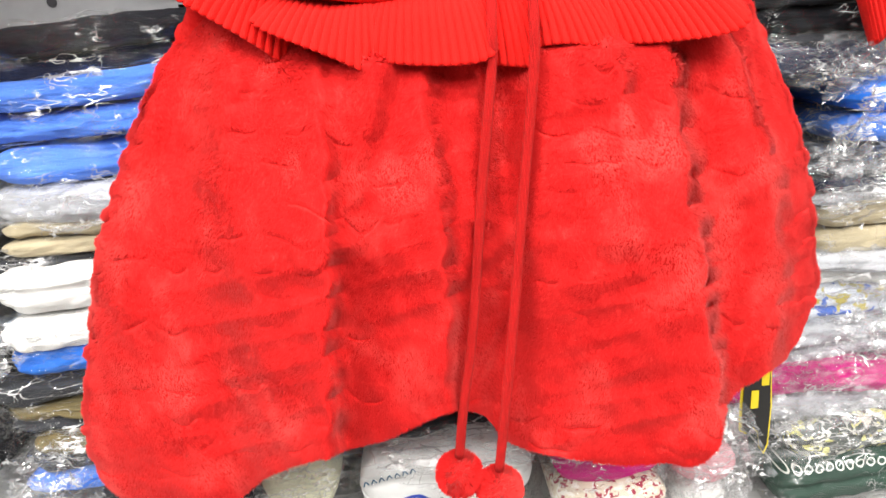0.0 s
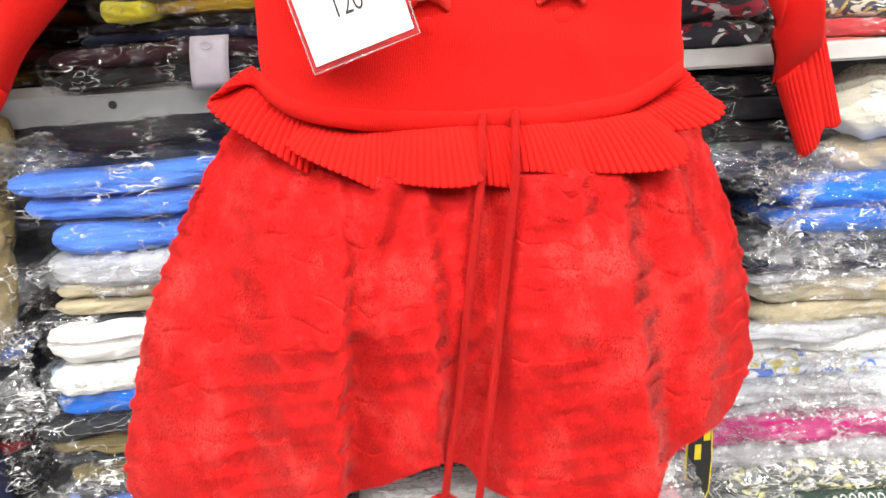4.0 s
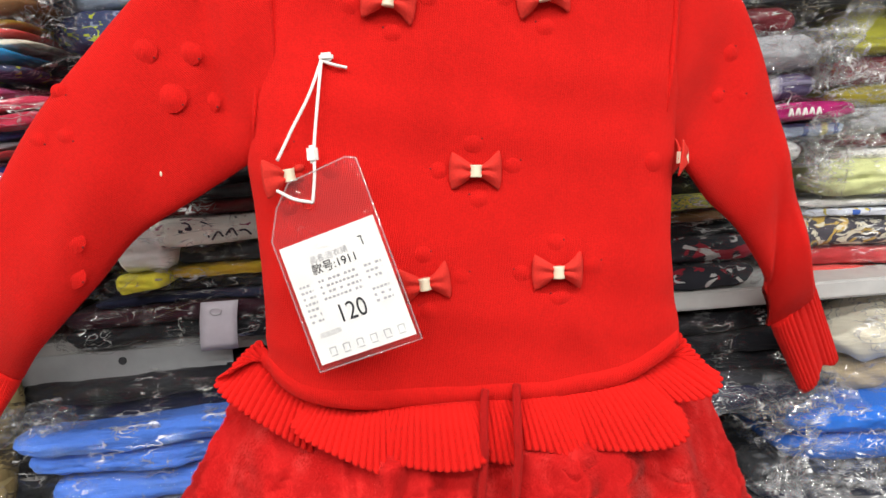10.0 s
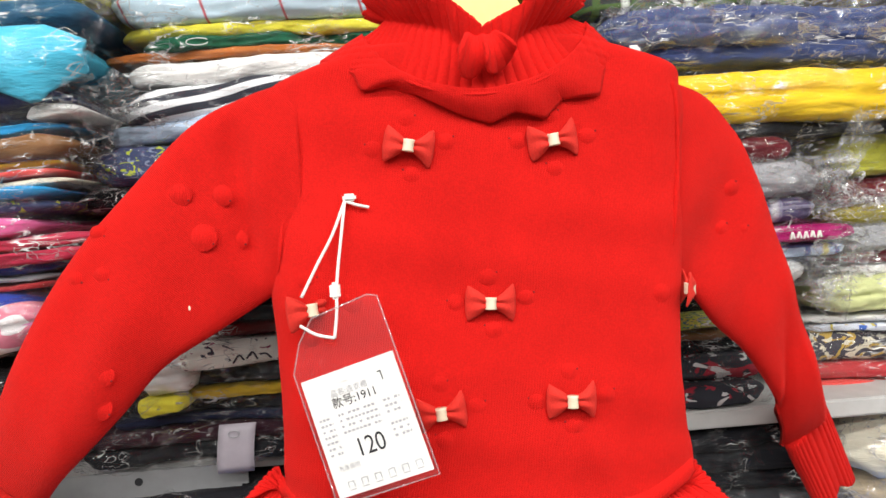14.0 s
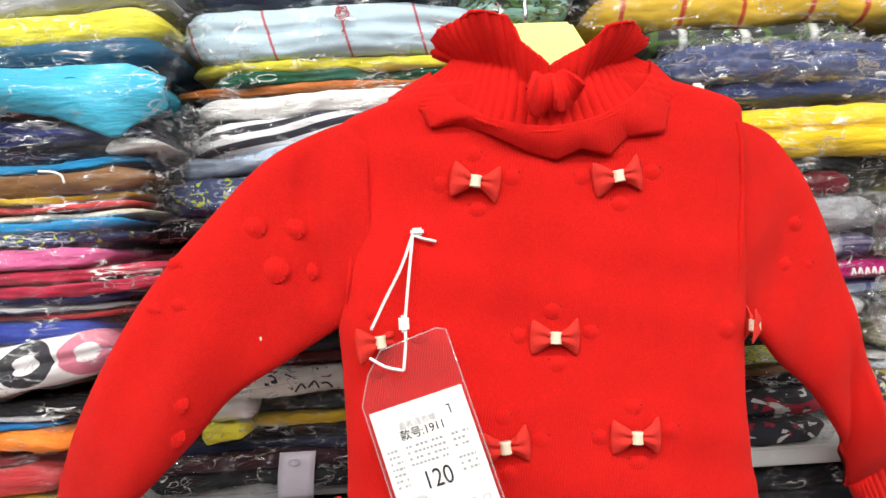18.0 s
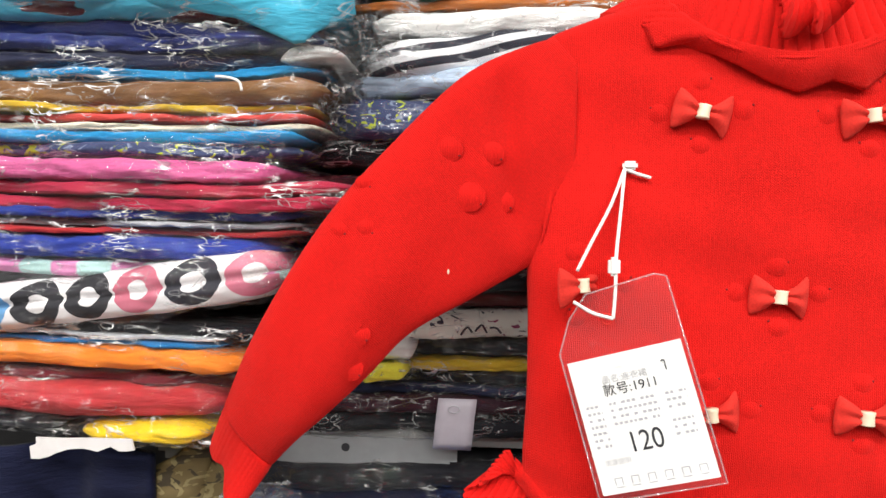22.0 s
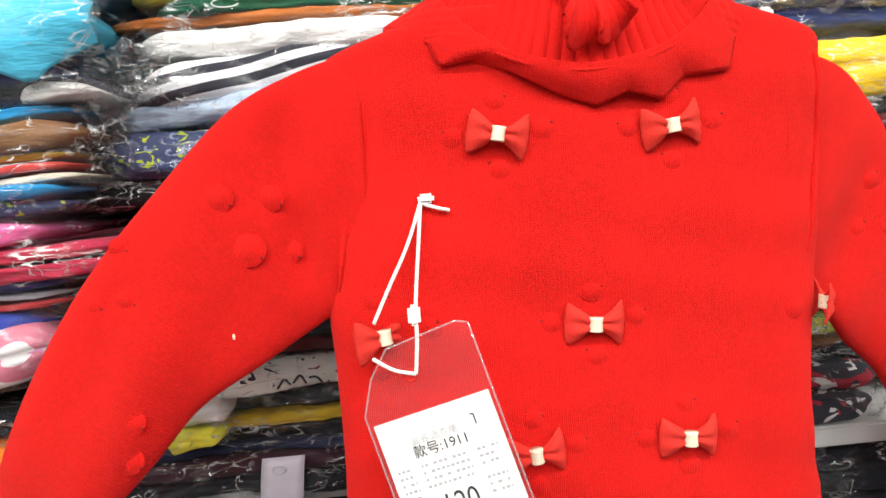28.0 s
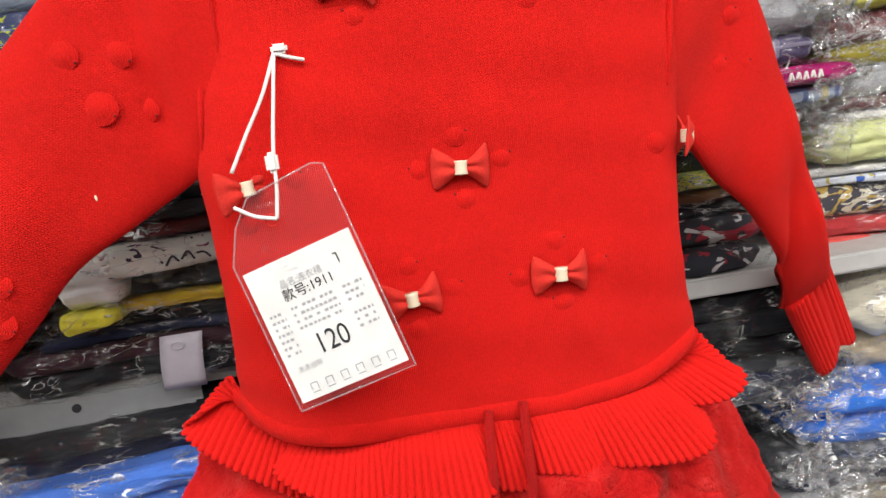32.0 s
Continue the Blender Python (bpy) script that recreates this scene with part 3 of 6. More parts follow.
bagged("orange folded sweater in film bag", -0.800, -0.351, 0.026, 1.382, 1.400, [ORANGE], CLEAR)
bagged("dark red folded trousers in film bag", -0.800, -0.358, 0.038, 1.368, 1.379, [DARKRED], CLEAR)
bagged("brick red folded sweater in glossy film bag", -0.800, -0.369, 0.024, 1.346, 1.372, [REDC], CLEAR)
bagged("bright yellow folded top in film bag", -0.500, -0.381, 0.028, 1.327, 1.344, [YELLOW], CLEAR, droop=0.004)
# added black bag, stands in for the shaded gap beside the yellow top
bagged("black folded trousers in film bag", -0.800, -0.505, 0.034, 1.328, 1.345, [BLACK], CLEAR)
# stack behind the left shoulder and sleeve
bagged("black folded jeans in film bag", -0.281, 0.045, 0.078, 1.765, 1.789, [BLACK], CLEAR)
bagged("dark denim folded trousers in film bag", -0.284, -0.030, 0.078, 1.737, 1.767, [DENIM], CLEAR)
bagged("green leaf print folded top in film bag", -0.052, 0.062, 0.078, 1.713, 1.752, [LEAF], CLEAR)
bagged("pale blue shirt with red stitching in film bag", -0.294, -0.020, 0.066, 1.687, 1.732, [SKYSTITCH], CLEAR)
bagged("yellow folded top in film bag", -0.291, 0.045, 0.070, 1.676, 1.689, [LEMON], CLEAR)
bagged("dark green folded top in film bag", -0.275, 0.045, 0.078, 1.666, 1.679, [GREEN], CLEAR)
bagged("rust orange folded top in film bag", -0.309, 0.045, 0.078, 1.659, 1.668, [RUST], CLEAR)
bagged("white folded top in film bag", -0.282, 0.045, 0.068, 1.637, 1.658, [WHITE], CLEAR)
bagged("black and white striped top in film bag", -0.291, 0.045, 0.066, 1.612, 1.643, [STRIPES], CLEAR, droop=0.012)
bagged("pale blue folded top in film bag", -0.309, 0.045, 0.072, 1.597, 1.616, [PALEBLUE], CLEAR, droop=0.012)
bagged("black and green folded tops in film bag", -0.305, 0.045, 0.088, 1.589, 1.600, [GREEN, BLACK], CLEAR)
bagged("navy top printed with lime strokes in glossy bag", -0.318, 0.045, 0.074, 1.558, 1.591, [NAVYLIME], CLEAR)
bagged("black folded trousers in film bag", -0.337, 0.045, 0.088, 1.540, 1.562, [BLACK], CLEAR)
bagged("black folded trousers in film bag", -0.300, 0.000, 0.088, 1.483, 1.521, [BLACK, DARKNAVY], CLEAR)
bagged("black folded sweater in film bag", -0.300, 0.000, 0.090, 1.450, 1.483, [BLACK], CLEAR)
bagged("maroon and black folded top in film bag", -0.290, 0.000, 0.078, 1.426, 1.451, [BLACK, MAROON], CLEAR)
bagged("white top with black ink print in film bag", -0.269, 0.000, 0.072, 1.403, 1.426, [INKPRINT], CLEAR)
bagged("charcoal folded top in film bag", -0.263, 0.000, 0.078, 1.385, 1.403, [CHARCOAL], CLEAR)
bagged("yellow folded top in film bag", -0.276, 0.000, 0.075, 1.375, 1.386, [MUSTARD], CLEAR)
bagged("black folded trousers in film bag", -0.320, 0.000, 0.082, 1.355, 1.374, [BLACK, DARKNAVY], CLEAR)
bagged("plum black folded trousers with a white label band", -0.355, 0.000, 0.078, 1.322, 1.356, [PLUM, BLACK], CLEAR)
bagged("black folded trousers in crinkled film bag", -0.397, 0.000, 0.082, 1.257, 1.298, [BLACK, DARKNAVY], CLEAR)
bagged("cornflower blue folded sweater in film bag", -0.393, 0.000, 0.066, 1.217, 1.262, [BLUE, BLUE], CLEAR)
bagged("cornflower blue folded top in film bag", -0.377, 0.000, 0.074, 1.185, 1.215, [BLUE], CLEAR)
bagged("pale grey folded top in very crinkled film bag", -0.395, 0.000, 0.078, 1.155, 1.185, [GREYC], CRINKLED)
bagged("beige folded trousers in film bag", -0.388, 0.000, 0.081, 1.131, 1.158, [BEIGE, BEIGE], CLEAR)
bagged("charcoal folded top in film bag", -0.405, 0.000, 0.084, 1.118, 1.131, [CHARCOAL], CLEAR)
bagged("thick white folded sweater in film bag", -0.398, 0.000, 0.070, 1.086, 1.126, [WHITE], CLEAR)
bagged("white folded sweater in film bag", -0.399, 0.000, 0.070, 1.054, 1.085, [WHITE], CLEAR)
bagged("pale blue folded top in crinkled film bag", -0.410, 0.000, 0.078, 1.059, 1.077, [PALEBLUE], CRINKLED)
bagged("bright blue folded top in film bag", -0.407, 0.000, 0.072, 1.030, 1.063, [BLUE2], CLEAR)
bagged("charcoal folded top in crinkled film bag", -0.430, 0.000, 0.078, 1.002, 1.027, [CHARCOAL], CLEAR)
bagged("olive folded top in crinkled film bag", -0.427, 0.000, 0.078, 0.978, 1.002, [OLIVE, CHARCOAL], CLEAR)
bagged("olive brown folded top in film bag", -0.403, 0.000, 0.074, 0.959, 0.980, [OLIVE], CLEAR)
bagged("charcoal and blue folded tops in crinkled film bag", -0.423, 0.000, 0.078, 0.922, 0.956, [CHARCOAL, BLUE], CLEAR)
bagged("charcoal folded tops in crinkled film bag", -0.433, 0.000, 0.078, 0.881, 0.922, [CHARCOAL, BLACK], CLEAR)
# stack behind the right shoulder and sleeve
bagged("denim folded jacket in film bag", 0.059, 0.600, 0.112, 1.741, 1.756, [DENIM], CLEAR)
bagged("golden yellow top with thin red lines in film bag", 0.059, 0.600, 0.100, 1.706, 1.740, [GOLDLINES], CLEAR)
bagged("green and black plaid shirt in film bag", 0.105, 0.330, 0.108, 1.681, 1.704, [GREENPLAID], CLEAR)
bagged("denim blue folded shirt in glossy film bag", 0.123, 0.600, 0.104, 1.652, 1.687, [DENIMBLUE], CRINKLED)
bagged("denim blue folded trousers in film bag", 0.154, 0.600, 0.112, 1.635, 1.657, [DENIMBLUE], CLEAR)
bagged("thick bright yellow folded sweater in film bag", 0.100, 0.600, 0.100, 1.582, 1.630, [YELLOW], CLEAR)
bagged("charcoal folded top in film bag", 0.100, 0.600, 0.118, 1.571, 1.584, [CHARCOAL], CLEAR)
bagged("maroon folded top in film bag", 0.100, 0.322, 0.112, 1.546, 1.571, [DARKRED], CLEAR)
bagged("grey folded top in very crinkled film bag", 0.100, 0.339, 0.112, 1.513, 1.546, [GREYC], CRINKLED)
bagged("violet checked shirt in film bag", 0.100, 0.330, 0.112, 1.489, 1.513, [VIOLETPLAID], CLEAR)
bagged("magenta folded top with white print in film bag", 0.100, 0.367, 0.106, 1.470, 1.487, [MAGENTA], CLEAR)
bagged("pale blue checked shirt in film bag", 0.100, 0.370, 0.112, 1.455, 1.469, [SKYPLAID], CLEAR)
bagged("white folded top in very crinkled film bag", 0.100, 0.334, 0.116, 1.431, 1.455, [WHITE], CRINKLED)
bagged("black folded trousers in film bag", 0.050, 0.307, 0.124, 1.408, 1.453, [BLACK, BLACK], CLEAR)
bagged("green and yellow knitted top in film bag", 0.050, 0.288, 0.112, 1.397, 1.410, [LIMEKNIT], CLEAR)
bagged("brown folded top in film bag", 0.050, 0.301, 0.116, 1.385, 1.396, [BROWN], CLEAR)
bagged("black folded top in film bag", 0.050, 0.301, 0.118, 1.368, 1.386, [BLACK], CLEAR)
bagged("black top with red blocks in film bag", 0.050, 0.274, 0.110, 1.324, 1.370, [REDCHECK, REDCHECK], CLEAR)
bagged("black folded trousers in creased film bag", 0.050, 0.338, 0.114, 1.258, 1.299, [BLACK, BLACK], CLEAR)
bagged("black folded jacket in creased film bag", 0.050, 0.337, 0.114, 1.215, 1.258, [BLACK, CHARCOAL], CLEAR)
bagged("navy folded top in very crinkled film bag", 0.050, 0.340, 0.108, 1.202, 1.233, [DARKNAVY], CRINKLED)
bagged("bright blue folded sweater in film bag", 0.295, 0.600, 0.108, 1.170, 1.196, [BLUE2], CLEAR)
bagged("bright blue folded top in crinkled film bag", 0.288, 0.600, 0.110, 1.144, 1.170, [BLUE2], CRINKLED)
bagged("charcoal folded top in very crinkled film bag", 0.262, 0.600, 0.112, 1.117, 1.144, [CHARCOAL], CRINKLED)
bagged("navy folded top in very crinkled film bag", 0.264, 0.600, 0.112, 1.092, 1.118, [DARKNAVY, GREYC], CRINKLED)
bagged("beige folded trousers in film bag", 0.270, 0.600, 0.108, 1.048, 1.096, [BEIGE, BEIGE], CLEAR)
bagged("white and grey folded top in very crinkled film bag", 0.100, 0.600, 0.112, 1.015, 1.050, [GREYC, WHITE], CRINKLED)
bagged("blue and white folded top in very crinkled film bag", 0.100, 0.600, 0.112, 0.981, 1.016, [BLUEWHITE], CRINKLED)
bagged("pale grey folded top in very crinkled film bag", 0.100, 0.600, 0.102, 0.945, 0.987, [GREYC, GREYC], CRINKLED)
bagged("magenta and grey folded tops in very crinkled film bag", 0.140, 0.600, 0.092, 0.890, 0.952, [MAGENTA, GREYC], CRINKLED)
bagged("dark lace top with yellow flowers in film bag", 0.250, 0.600, 0.082, 0.863, 0.899, [LACEYELLOW], CLEAR)
bagged("dark green top with white lace trim in film bag", 0.231, 0.600, 0.077, 0.820, 0.869, [LACEGREEN], CLEAR)
# far-right stack
bagged("yellow green folded sweater in film bag", 0.356, 0.850, 0.150, 1.532, 1.580, [LIMEC], CLEAR)
bagged("dark red folded top in film bag", 0.361, 0.850, 0.150, 1.504, 1.532, [DARKRED], CLEAR)
bagged("olive yellow folded top in film bag", 0.365, 0.850, 0.150, 1.483, 1.506, [OLIVEY], CLEAR)
bagged("grey folded top in crinkled film bag", 0.361, 0.850, 0.154, 1.456, 1.483, [GREYC], CRINKLED)
bagged("red and white folded tops in film bag", 0.362, 0.850, 0.156, 1.431, 1.457, [DARKRED, WHITE], CLEAR)
bagged("pale lime folded towel-like top in film bag", 0.327, 0.850, 0.138, 1.397, 1.434, [PALELIME], CLEAR)
bagged("white, yellow and blue folded tops in film bag", 0.322, 0.850, 0.150, 1.377, 1.395, [WHITE, BLUEWHITE], CLEAR)
bagged("gold and black printed top in film bag", 0.309, 0.850, 0.144, 1.346, 1.380, [GOLDPRINT], CLEAR)
bagged("red folded tops in glossy film bag", 0.319, 0.850, 0.144, 1.310, 1.346, [REDC, CORAL], CLEAR)
# stack beyond the far-left end, low
bagged("grey folded top in very crinkled film bag", -0.800, -0.416, 0.095, 1.126, 1.160, [GREYC], CRINKLED)
bagged("charcoal and black folded tops in crinkled film bag", -0.800, -0.422, 0.095, 1.100, 1.126, [CHARCOAL, BLACK], CLEAR)
bagged("bright blue folded top in film bag", -0.800, -0.427, 0.095, 1.074, 1.100, [BLUE2], CLEAR)
bagged("charcoal folded top in very crinkled film bag", -0.800, -0.433, 0.095, 1.038, 1.074, [CHARCOAL], CLEAR)
bagged("charcoal folded top in very crinkled film bag", -0.800, -0.440, 0.095, 1.004, 1.038, [CHARCOAL], CLEAR)
bagged("dark grey folded tops in very crinkled film bag", -0.800, -0.435, 0.095, 0.997, 1.029, [CHARCOAL, BLACK], CLEAR)
bagged("red and charcoal folded tops in crinkled film bag", -0.800, -0.445, 0.095, 0.958, 0.997, [REDC, CHARCOAL], CLEAR)
bagged("charcoal folded tops in very crinkled film bag", -0.800, -0.457, 0.095, 0.912, 0.958, [CHARCOAL, BLACK], CLEAR)
# low stacks under the hem
bagged("cream folded top in film bag", -0.213, -0.137, 0.030, 0.904, 0.964, [CREAM], CLEAR)
bagged("white top with blue ring print in film bag", -0.133, 0.014, 0.018, 0.898, 0.960, [BLUEPRINT], CLEAR)
bagged("magenta folded top with pearl buttons in film bag", 0.025, 0.127, 0.025, 0.906, 0.942, [MAGENTA], CLEAR)
bagged("ivory and crimson lace top in film bag", 0.025, 0.127, 0.022, 0.873, 0.910, [LACEPINK], CLEAR)
bagged("charcoal folded tops in very crinkled film bag", -0.219, 0.032, 0.050, 0.944, 0.969, [CHARCOAL, GREYC], CLEAR)
bagged("white and pink folded tops in very crinkled film bag", 0.129, 0.188, 0.040, 0.846, 0.959, [WHITE, PINKW, WHITE], CRINKLED)

# ---- the red dress ----
KNIT = knit("red_knit", RED)
KNITL = knit("red_sleeve_knit_left", RED, 0.0023, 1.2, radians(42))
KNITR = knit("red_sleeve_knit_right", RED, 0.0023, 1.2, radians(-24))
RIBKNIT = knit("red_rib_knit", RED, 0.0021, 0.7)


def plush():
    """Dense short plush: fine flock grain, brushed patches, velvet bloom."""
    m, nt, b = mat("red_plush_base")
    v = coords(nt)
    grain = noise_tex(nt, coords(nt, (1.0, 1.0, 0.45)), 900.0, 2.0)
    patch = noise_tex(nt, v, 55.0, 4.0, 0.6)
    tone = ramp(nt, patch, ((0.30, (0.40, 0.005, 0.005)), (0.5, (0.52, 0.009, 0.009)), (0.70, (0.66, 0.034, 0.030))))
    nt.links.new(mixed(nt, 0.25, tone.outputs[0], ramp(nt, grain, ((0.35, (0.42, 0.006, 0.006)), (0.65, (0.74, 0.03, 0.026)))).outputs[0]), b.inputs["Base Color"])
    b.inputs["Roughness"].default_value = 0.95
    b.inputs["Specular IOR Level"].default_value = 0.1
    b.inputs["Sheen Weight"].default_value = 0.1
    b.inputs["Sheen Roughness"].default_value = 0.45
    b.inputs["Sheen Tint"].default_value = (1.0, 0.30, 0.28, 1)
    bumped(nt, b, ((grain, 0.35, 0.0008), (patch, 0.35, 0.004)))
    return m


FURBASE = plush()
RIBBON = knit("red_grosgrain", (0.66, 0.035, 0.025), 0.0011, 0.8)
SATIN = plain("cream_satin", (0.78, 0.70, 0.52), 0.4, bump=0.3, bscale=500.0)
CORD = knit("red_braid", (0.46, 0.008, 0.008), 0.0019, 1.6)


def fur_material():
    m, nt, b = mat("red_plush_pile")
    geo = nt.nodes.new("ShaderNodeNewGeometry")
    r = ramp(nt, geo.outputs["Random Per Island"], ((0.0, (0.46, 0.006, 0.006)), (0.5, (0.56, 0.009, 0.009)), (1.0, (0.70, 0.030, 0.027))))
    nap = ramp(nt, noise_tex(nt, coords(nt, (1, 1, 0.7)), 26.0, 4.0, 0.6), ((0.36, (0.54, 0.005, 0.006)), (0.52, (0.66, 0.012, 0.012)), (0.66, (0.82, 0.065, 0.058))))
    nt.links.new(mixed(nt, 0.6, r.outputs[0], nap.outputs[0]), b.inputs["Base Color"])
    b.inputs["Roughness"].default_value = 0.8
    b.inputs["Specular IOR Level"].default_value = 0.15
    b.inputs["Sheen Weight"].default_value = 0.25
    b.inputs["Sheen Tint"].default_value = (1.0, 0.35, 0.32, 1)
    return m


FURPILE = fur_material()
dress = thing("knit_dress", "red child's knitted dress with plush skirt on a hanger", "dress", at=(0, 0, 1.0))

# bodice: a flat-lying tube, front bulging toward the aisle
Zs = (1.285, 1.31, 1.333, 1.374, 1.431, 1.468, 1.554, 1.600, 1.619, 1.632, 1.640)
XL = (-0.160, -0.159, -0.159, -0.157, -0.157, -0.158, -0.150, -0.150, -0.146, -0.110, -0.082)
XR = (0.150, 0.149, 0.147, 0.144, 0.146, 0.150, 0.155, 0.156, 0.148, 0.112, 0.085)


def front_y(x, z):
    """The bodice's front surface."""
    xl, xr = curve_at(Zs, XL, z), curve_at(Zs, XR, z)
    c = np.clip((2 * x - xl - xr) / (xr - xl), -1, 1)
    return -0.018 * (1 - np.abs(c) ** 8) ** 0.5 + 0.018 - 0.013 * np.exp(-((x + 0.115) / 0.045) ** 2) * np.clip((1.56 - z) / 0.09, 0.15, 1) - 0.004 * np.exp(-(((x - 0.07 + 0.55 * (z - 1.33)) / 0.008) ** 2)) * np.clip((1.37 - z) / 0.06, 0, 1) * np.clip((z - 1.29) / 0.03, 0, 1) + 0.0014 * wave_field(x, z * 0, z, 5, 45.0, 8)


def fy(x, z):
    return float(front_y(np.array([x]), np.array([z]))[0])


zz = np.concatenate([np.linspace(1.285, 1.60, 64), np.linspace(1.603, 1.640, 16)])
th = np.linspace(0, 2 * math.pi, 120, endpoint=False)
ZZ, TH = np.meshgrid(zz, th, indexing="ij")
xl, xr = curve_at(Zs, XL, ZZ), curve_at(Zs, XR, ZZ)
WZ = ((-0.166, 1.326), (-0.148, 1.312), (-0.10, 1.296), (-0.05, 1.290), (0.0, 1.288), (0.06, 1.288), (0.11, 1.296), (0.145, 1.314))
C = np.sign(np.cos(TH)) * np.abs(np.cos(TH)) ** 0.75
X = (xl + xr) / 2 + C * (xr - xl) / 2
Yf = front_y(X, ZZ)
Y = np.where(np.sin(TH) > 0, Yf, 0.022 + 0.014 * (1 - np.abs(C) ** 3.5) ** 0.6)
ZZ = ZZ + np.clip((1.345 - ZZ) / 0.06, 0, 1) * (np.interp(X, [q[0] for q in WZ], [q[1] for q in WZ]) - 1.286)
part("bodice", grid_mesh("bodice", np.stack([X, Y, ZZ], -1), wrap_v=True, caps=True), KNIT, dress)


def sleeve(name, outer, inner, ycen, thick, crease=0.0, n=110):
    """A sleeve between its outer and inner outline, flattened, hanging from the shoulder."""
    k = np.linspace(0, 1, n)
    so, si = np.linspace(0, 1, len(outer)), np.linspace(0, 1, len(inner))
    ox, oz = (curve_at(so, [p[a] for p in outer], k) for a in (0, 1))
    ix, iz = (curve_at(si, [p[a] for p in inner], k) for a in (0, 1))
    yc = curve_at(np.linspace(0, 1, len(ycen)), ycen, k)
    tk = curve_at(np.linspace(0, 1, len(thick)), thick, k)
    a = np.linspace(0, 2 * math.pi, 48, endpoint=False)
    c = (np.cos(a) * np.abs(np.cos(a)) ** -0.2)[None, :]
    s = np.sin(a)[None, :]
    mx, mz = ((ox + ix) / 2)[:, None], ((oz + iz) / 2)[:, None]
    hx, hz = ((ox - ix) / 2)[:, None], ((oz - iz) / 2)[:, None]
    Xs, Zz = mx + hx * c, mz + hz * c
    s = np.sign(s) * np.abs(s) ** 0.75
    Ys = yc[:, None] - tk[:, None] * s * np.where(s > 0, 1.0, 0.6)
    Ys = Ys - 0.0024 * wave_field(Xs, Ys * 0, Zz, 21, 42.0, 8)
    # a lengthwise crease in the forearm and a soft fold at the elbow
    lower = np.clip((k[:, None] - 0.52) / 0.25, 0, 1) ** 1.5
    Ys = Ys - crease * lower * np.where(s > 0, 1, 0) * (np.clip(1 - np.abs(c - 0.35) / 1.3, 0, 1) - 0.45)
    Ys = Ys + 0.35 * crease * np.where(s > 0, 1, 0) * np.exp(-(((k[:, None] - 0.60 + 0.12 * c) / 0.05) ** 2)) * np.clip(-c + 0.3, 0, 1)
    return Xs, Ys, Zz


LO = ((-0.128, 1.622), (-0.166, 1.610), (-0.206, 1.588), (-0.256, 1.538), (-0.288, 1.500), (-0.316, 1.458), (-0.344, 1.410), (-0.364, 1.369))
LI = ((-0.130, 1.484), (-0.155, 1.467), (-0.195, 1.444), (-0.235, 1.421), (-0.264, 1.391), (-0.290, 1.366), (-0.312, 1.346), (-0.331, 1.326))
Xs, Ys, Zv = sleeve("sleeve", LO, LI, (0.012, 0.006, -0.005, -0.006, 0.006), (0.013, 0.018, 0.021, 0.019, 0.014), 0.004)
# a soft hollow where the sleeve is set in
Ys = Ys + 0.007 * np.exp(-(((Xs + 0.171 + 0.10 * (Zv - 1.54)) / 0.009) ** 2)) * np.clip((Zv - 1.475) / 0.03, 0, 1) * np.clip((1.600 - Zv) / 0.03, 0, 1)
part("sleeve", grid_mesh("sleeve", np.stack([Xs, Ys, Zv], -1), wrap_v=True, caps=True), KNITL, dress)
LEFT_SLEEVE = (Xs, Ys, Zv)
RO = ((0.130, 1.611), (0.176, 1.597), (0.2, 1.574), (0.217, 1.546), (0.237, 1.49), (0.254, 1.434), (0.277, 1.368), (0.291, 1.338))
RI = ((0.122, 1.478), (0.152, 1.452), (0.178, 1.419), (0.206, 1.392), (0.23, 1.359), (0.244, 1.332), (0.253, 1.309), (0.258, 1.295))
Xs, Ys, Zv = sleeve("sleeve", RO, RI, (0.018, 0.036, 0.044, 0.060, 0.081), (0.012, 0.014, 0.019, 0.019, 0.014), 0.020)
part("sleeve", grid_mesh("sleeve", np.stack([Xs, Ys, Zv], -1), wrap_v=True, caps=True), KNITR, dress)
RIGHT_SLEEVE = (Xs, Ys, Zv)


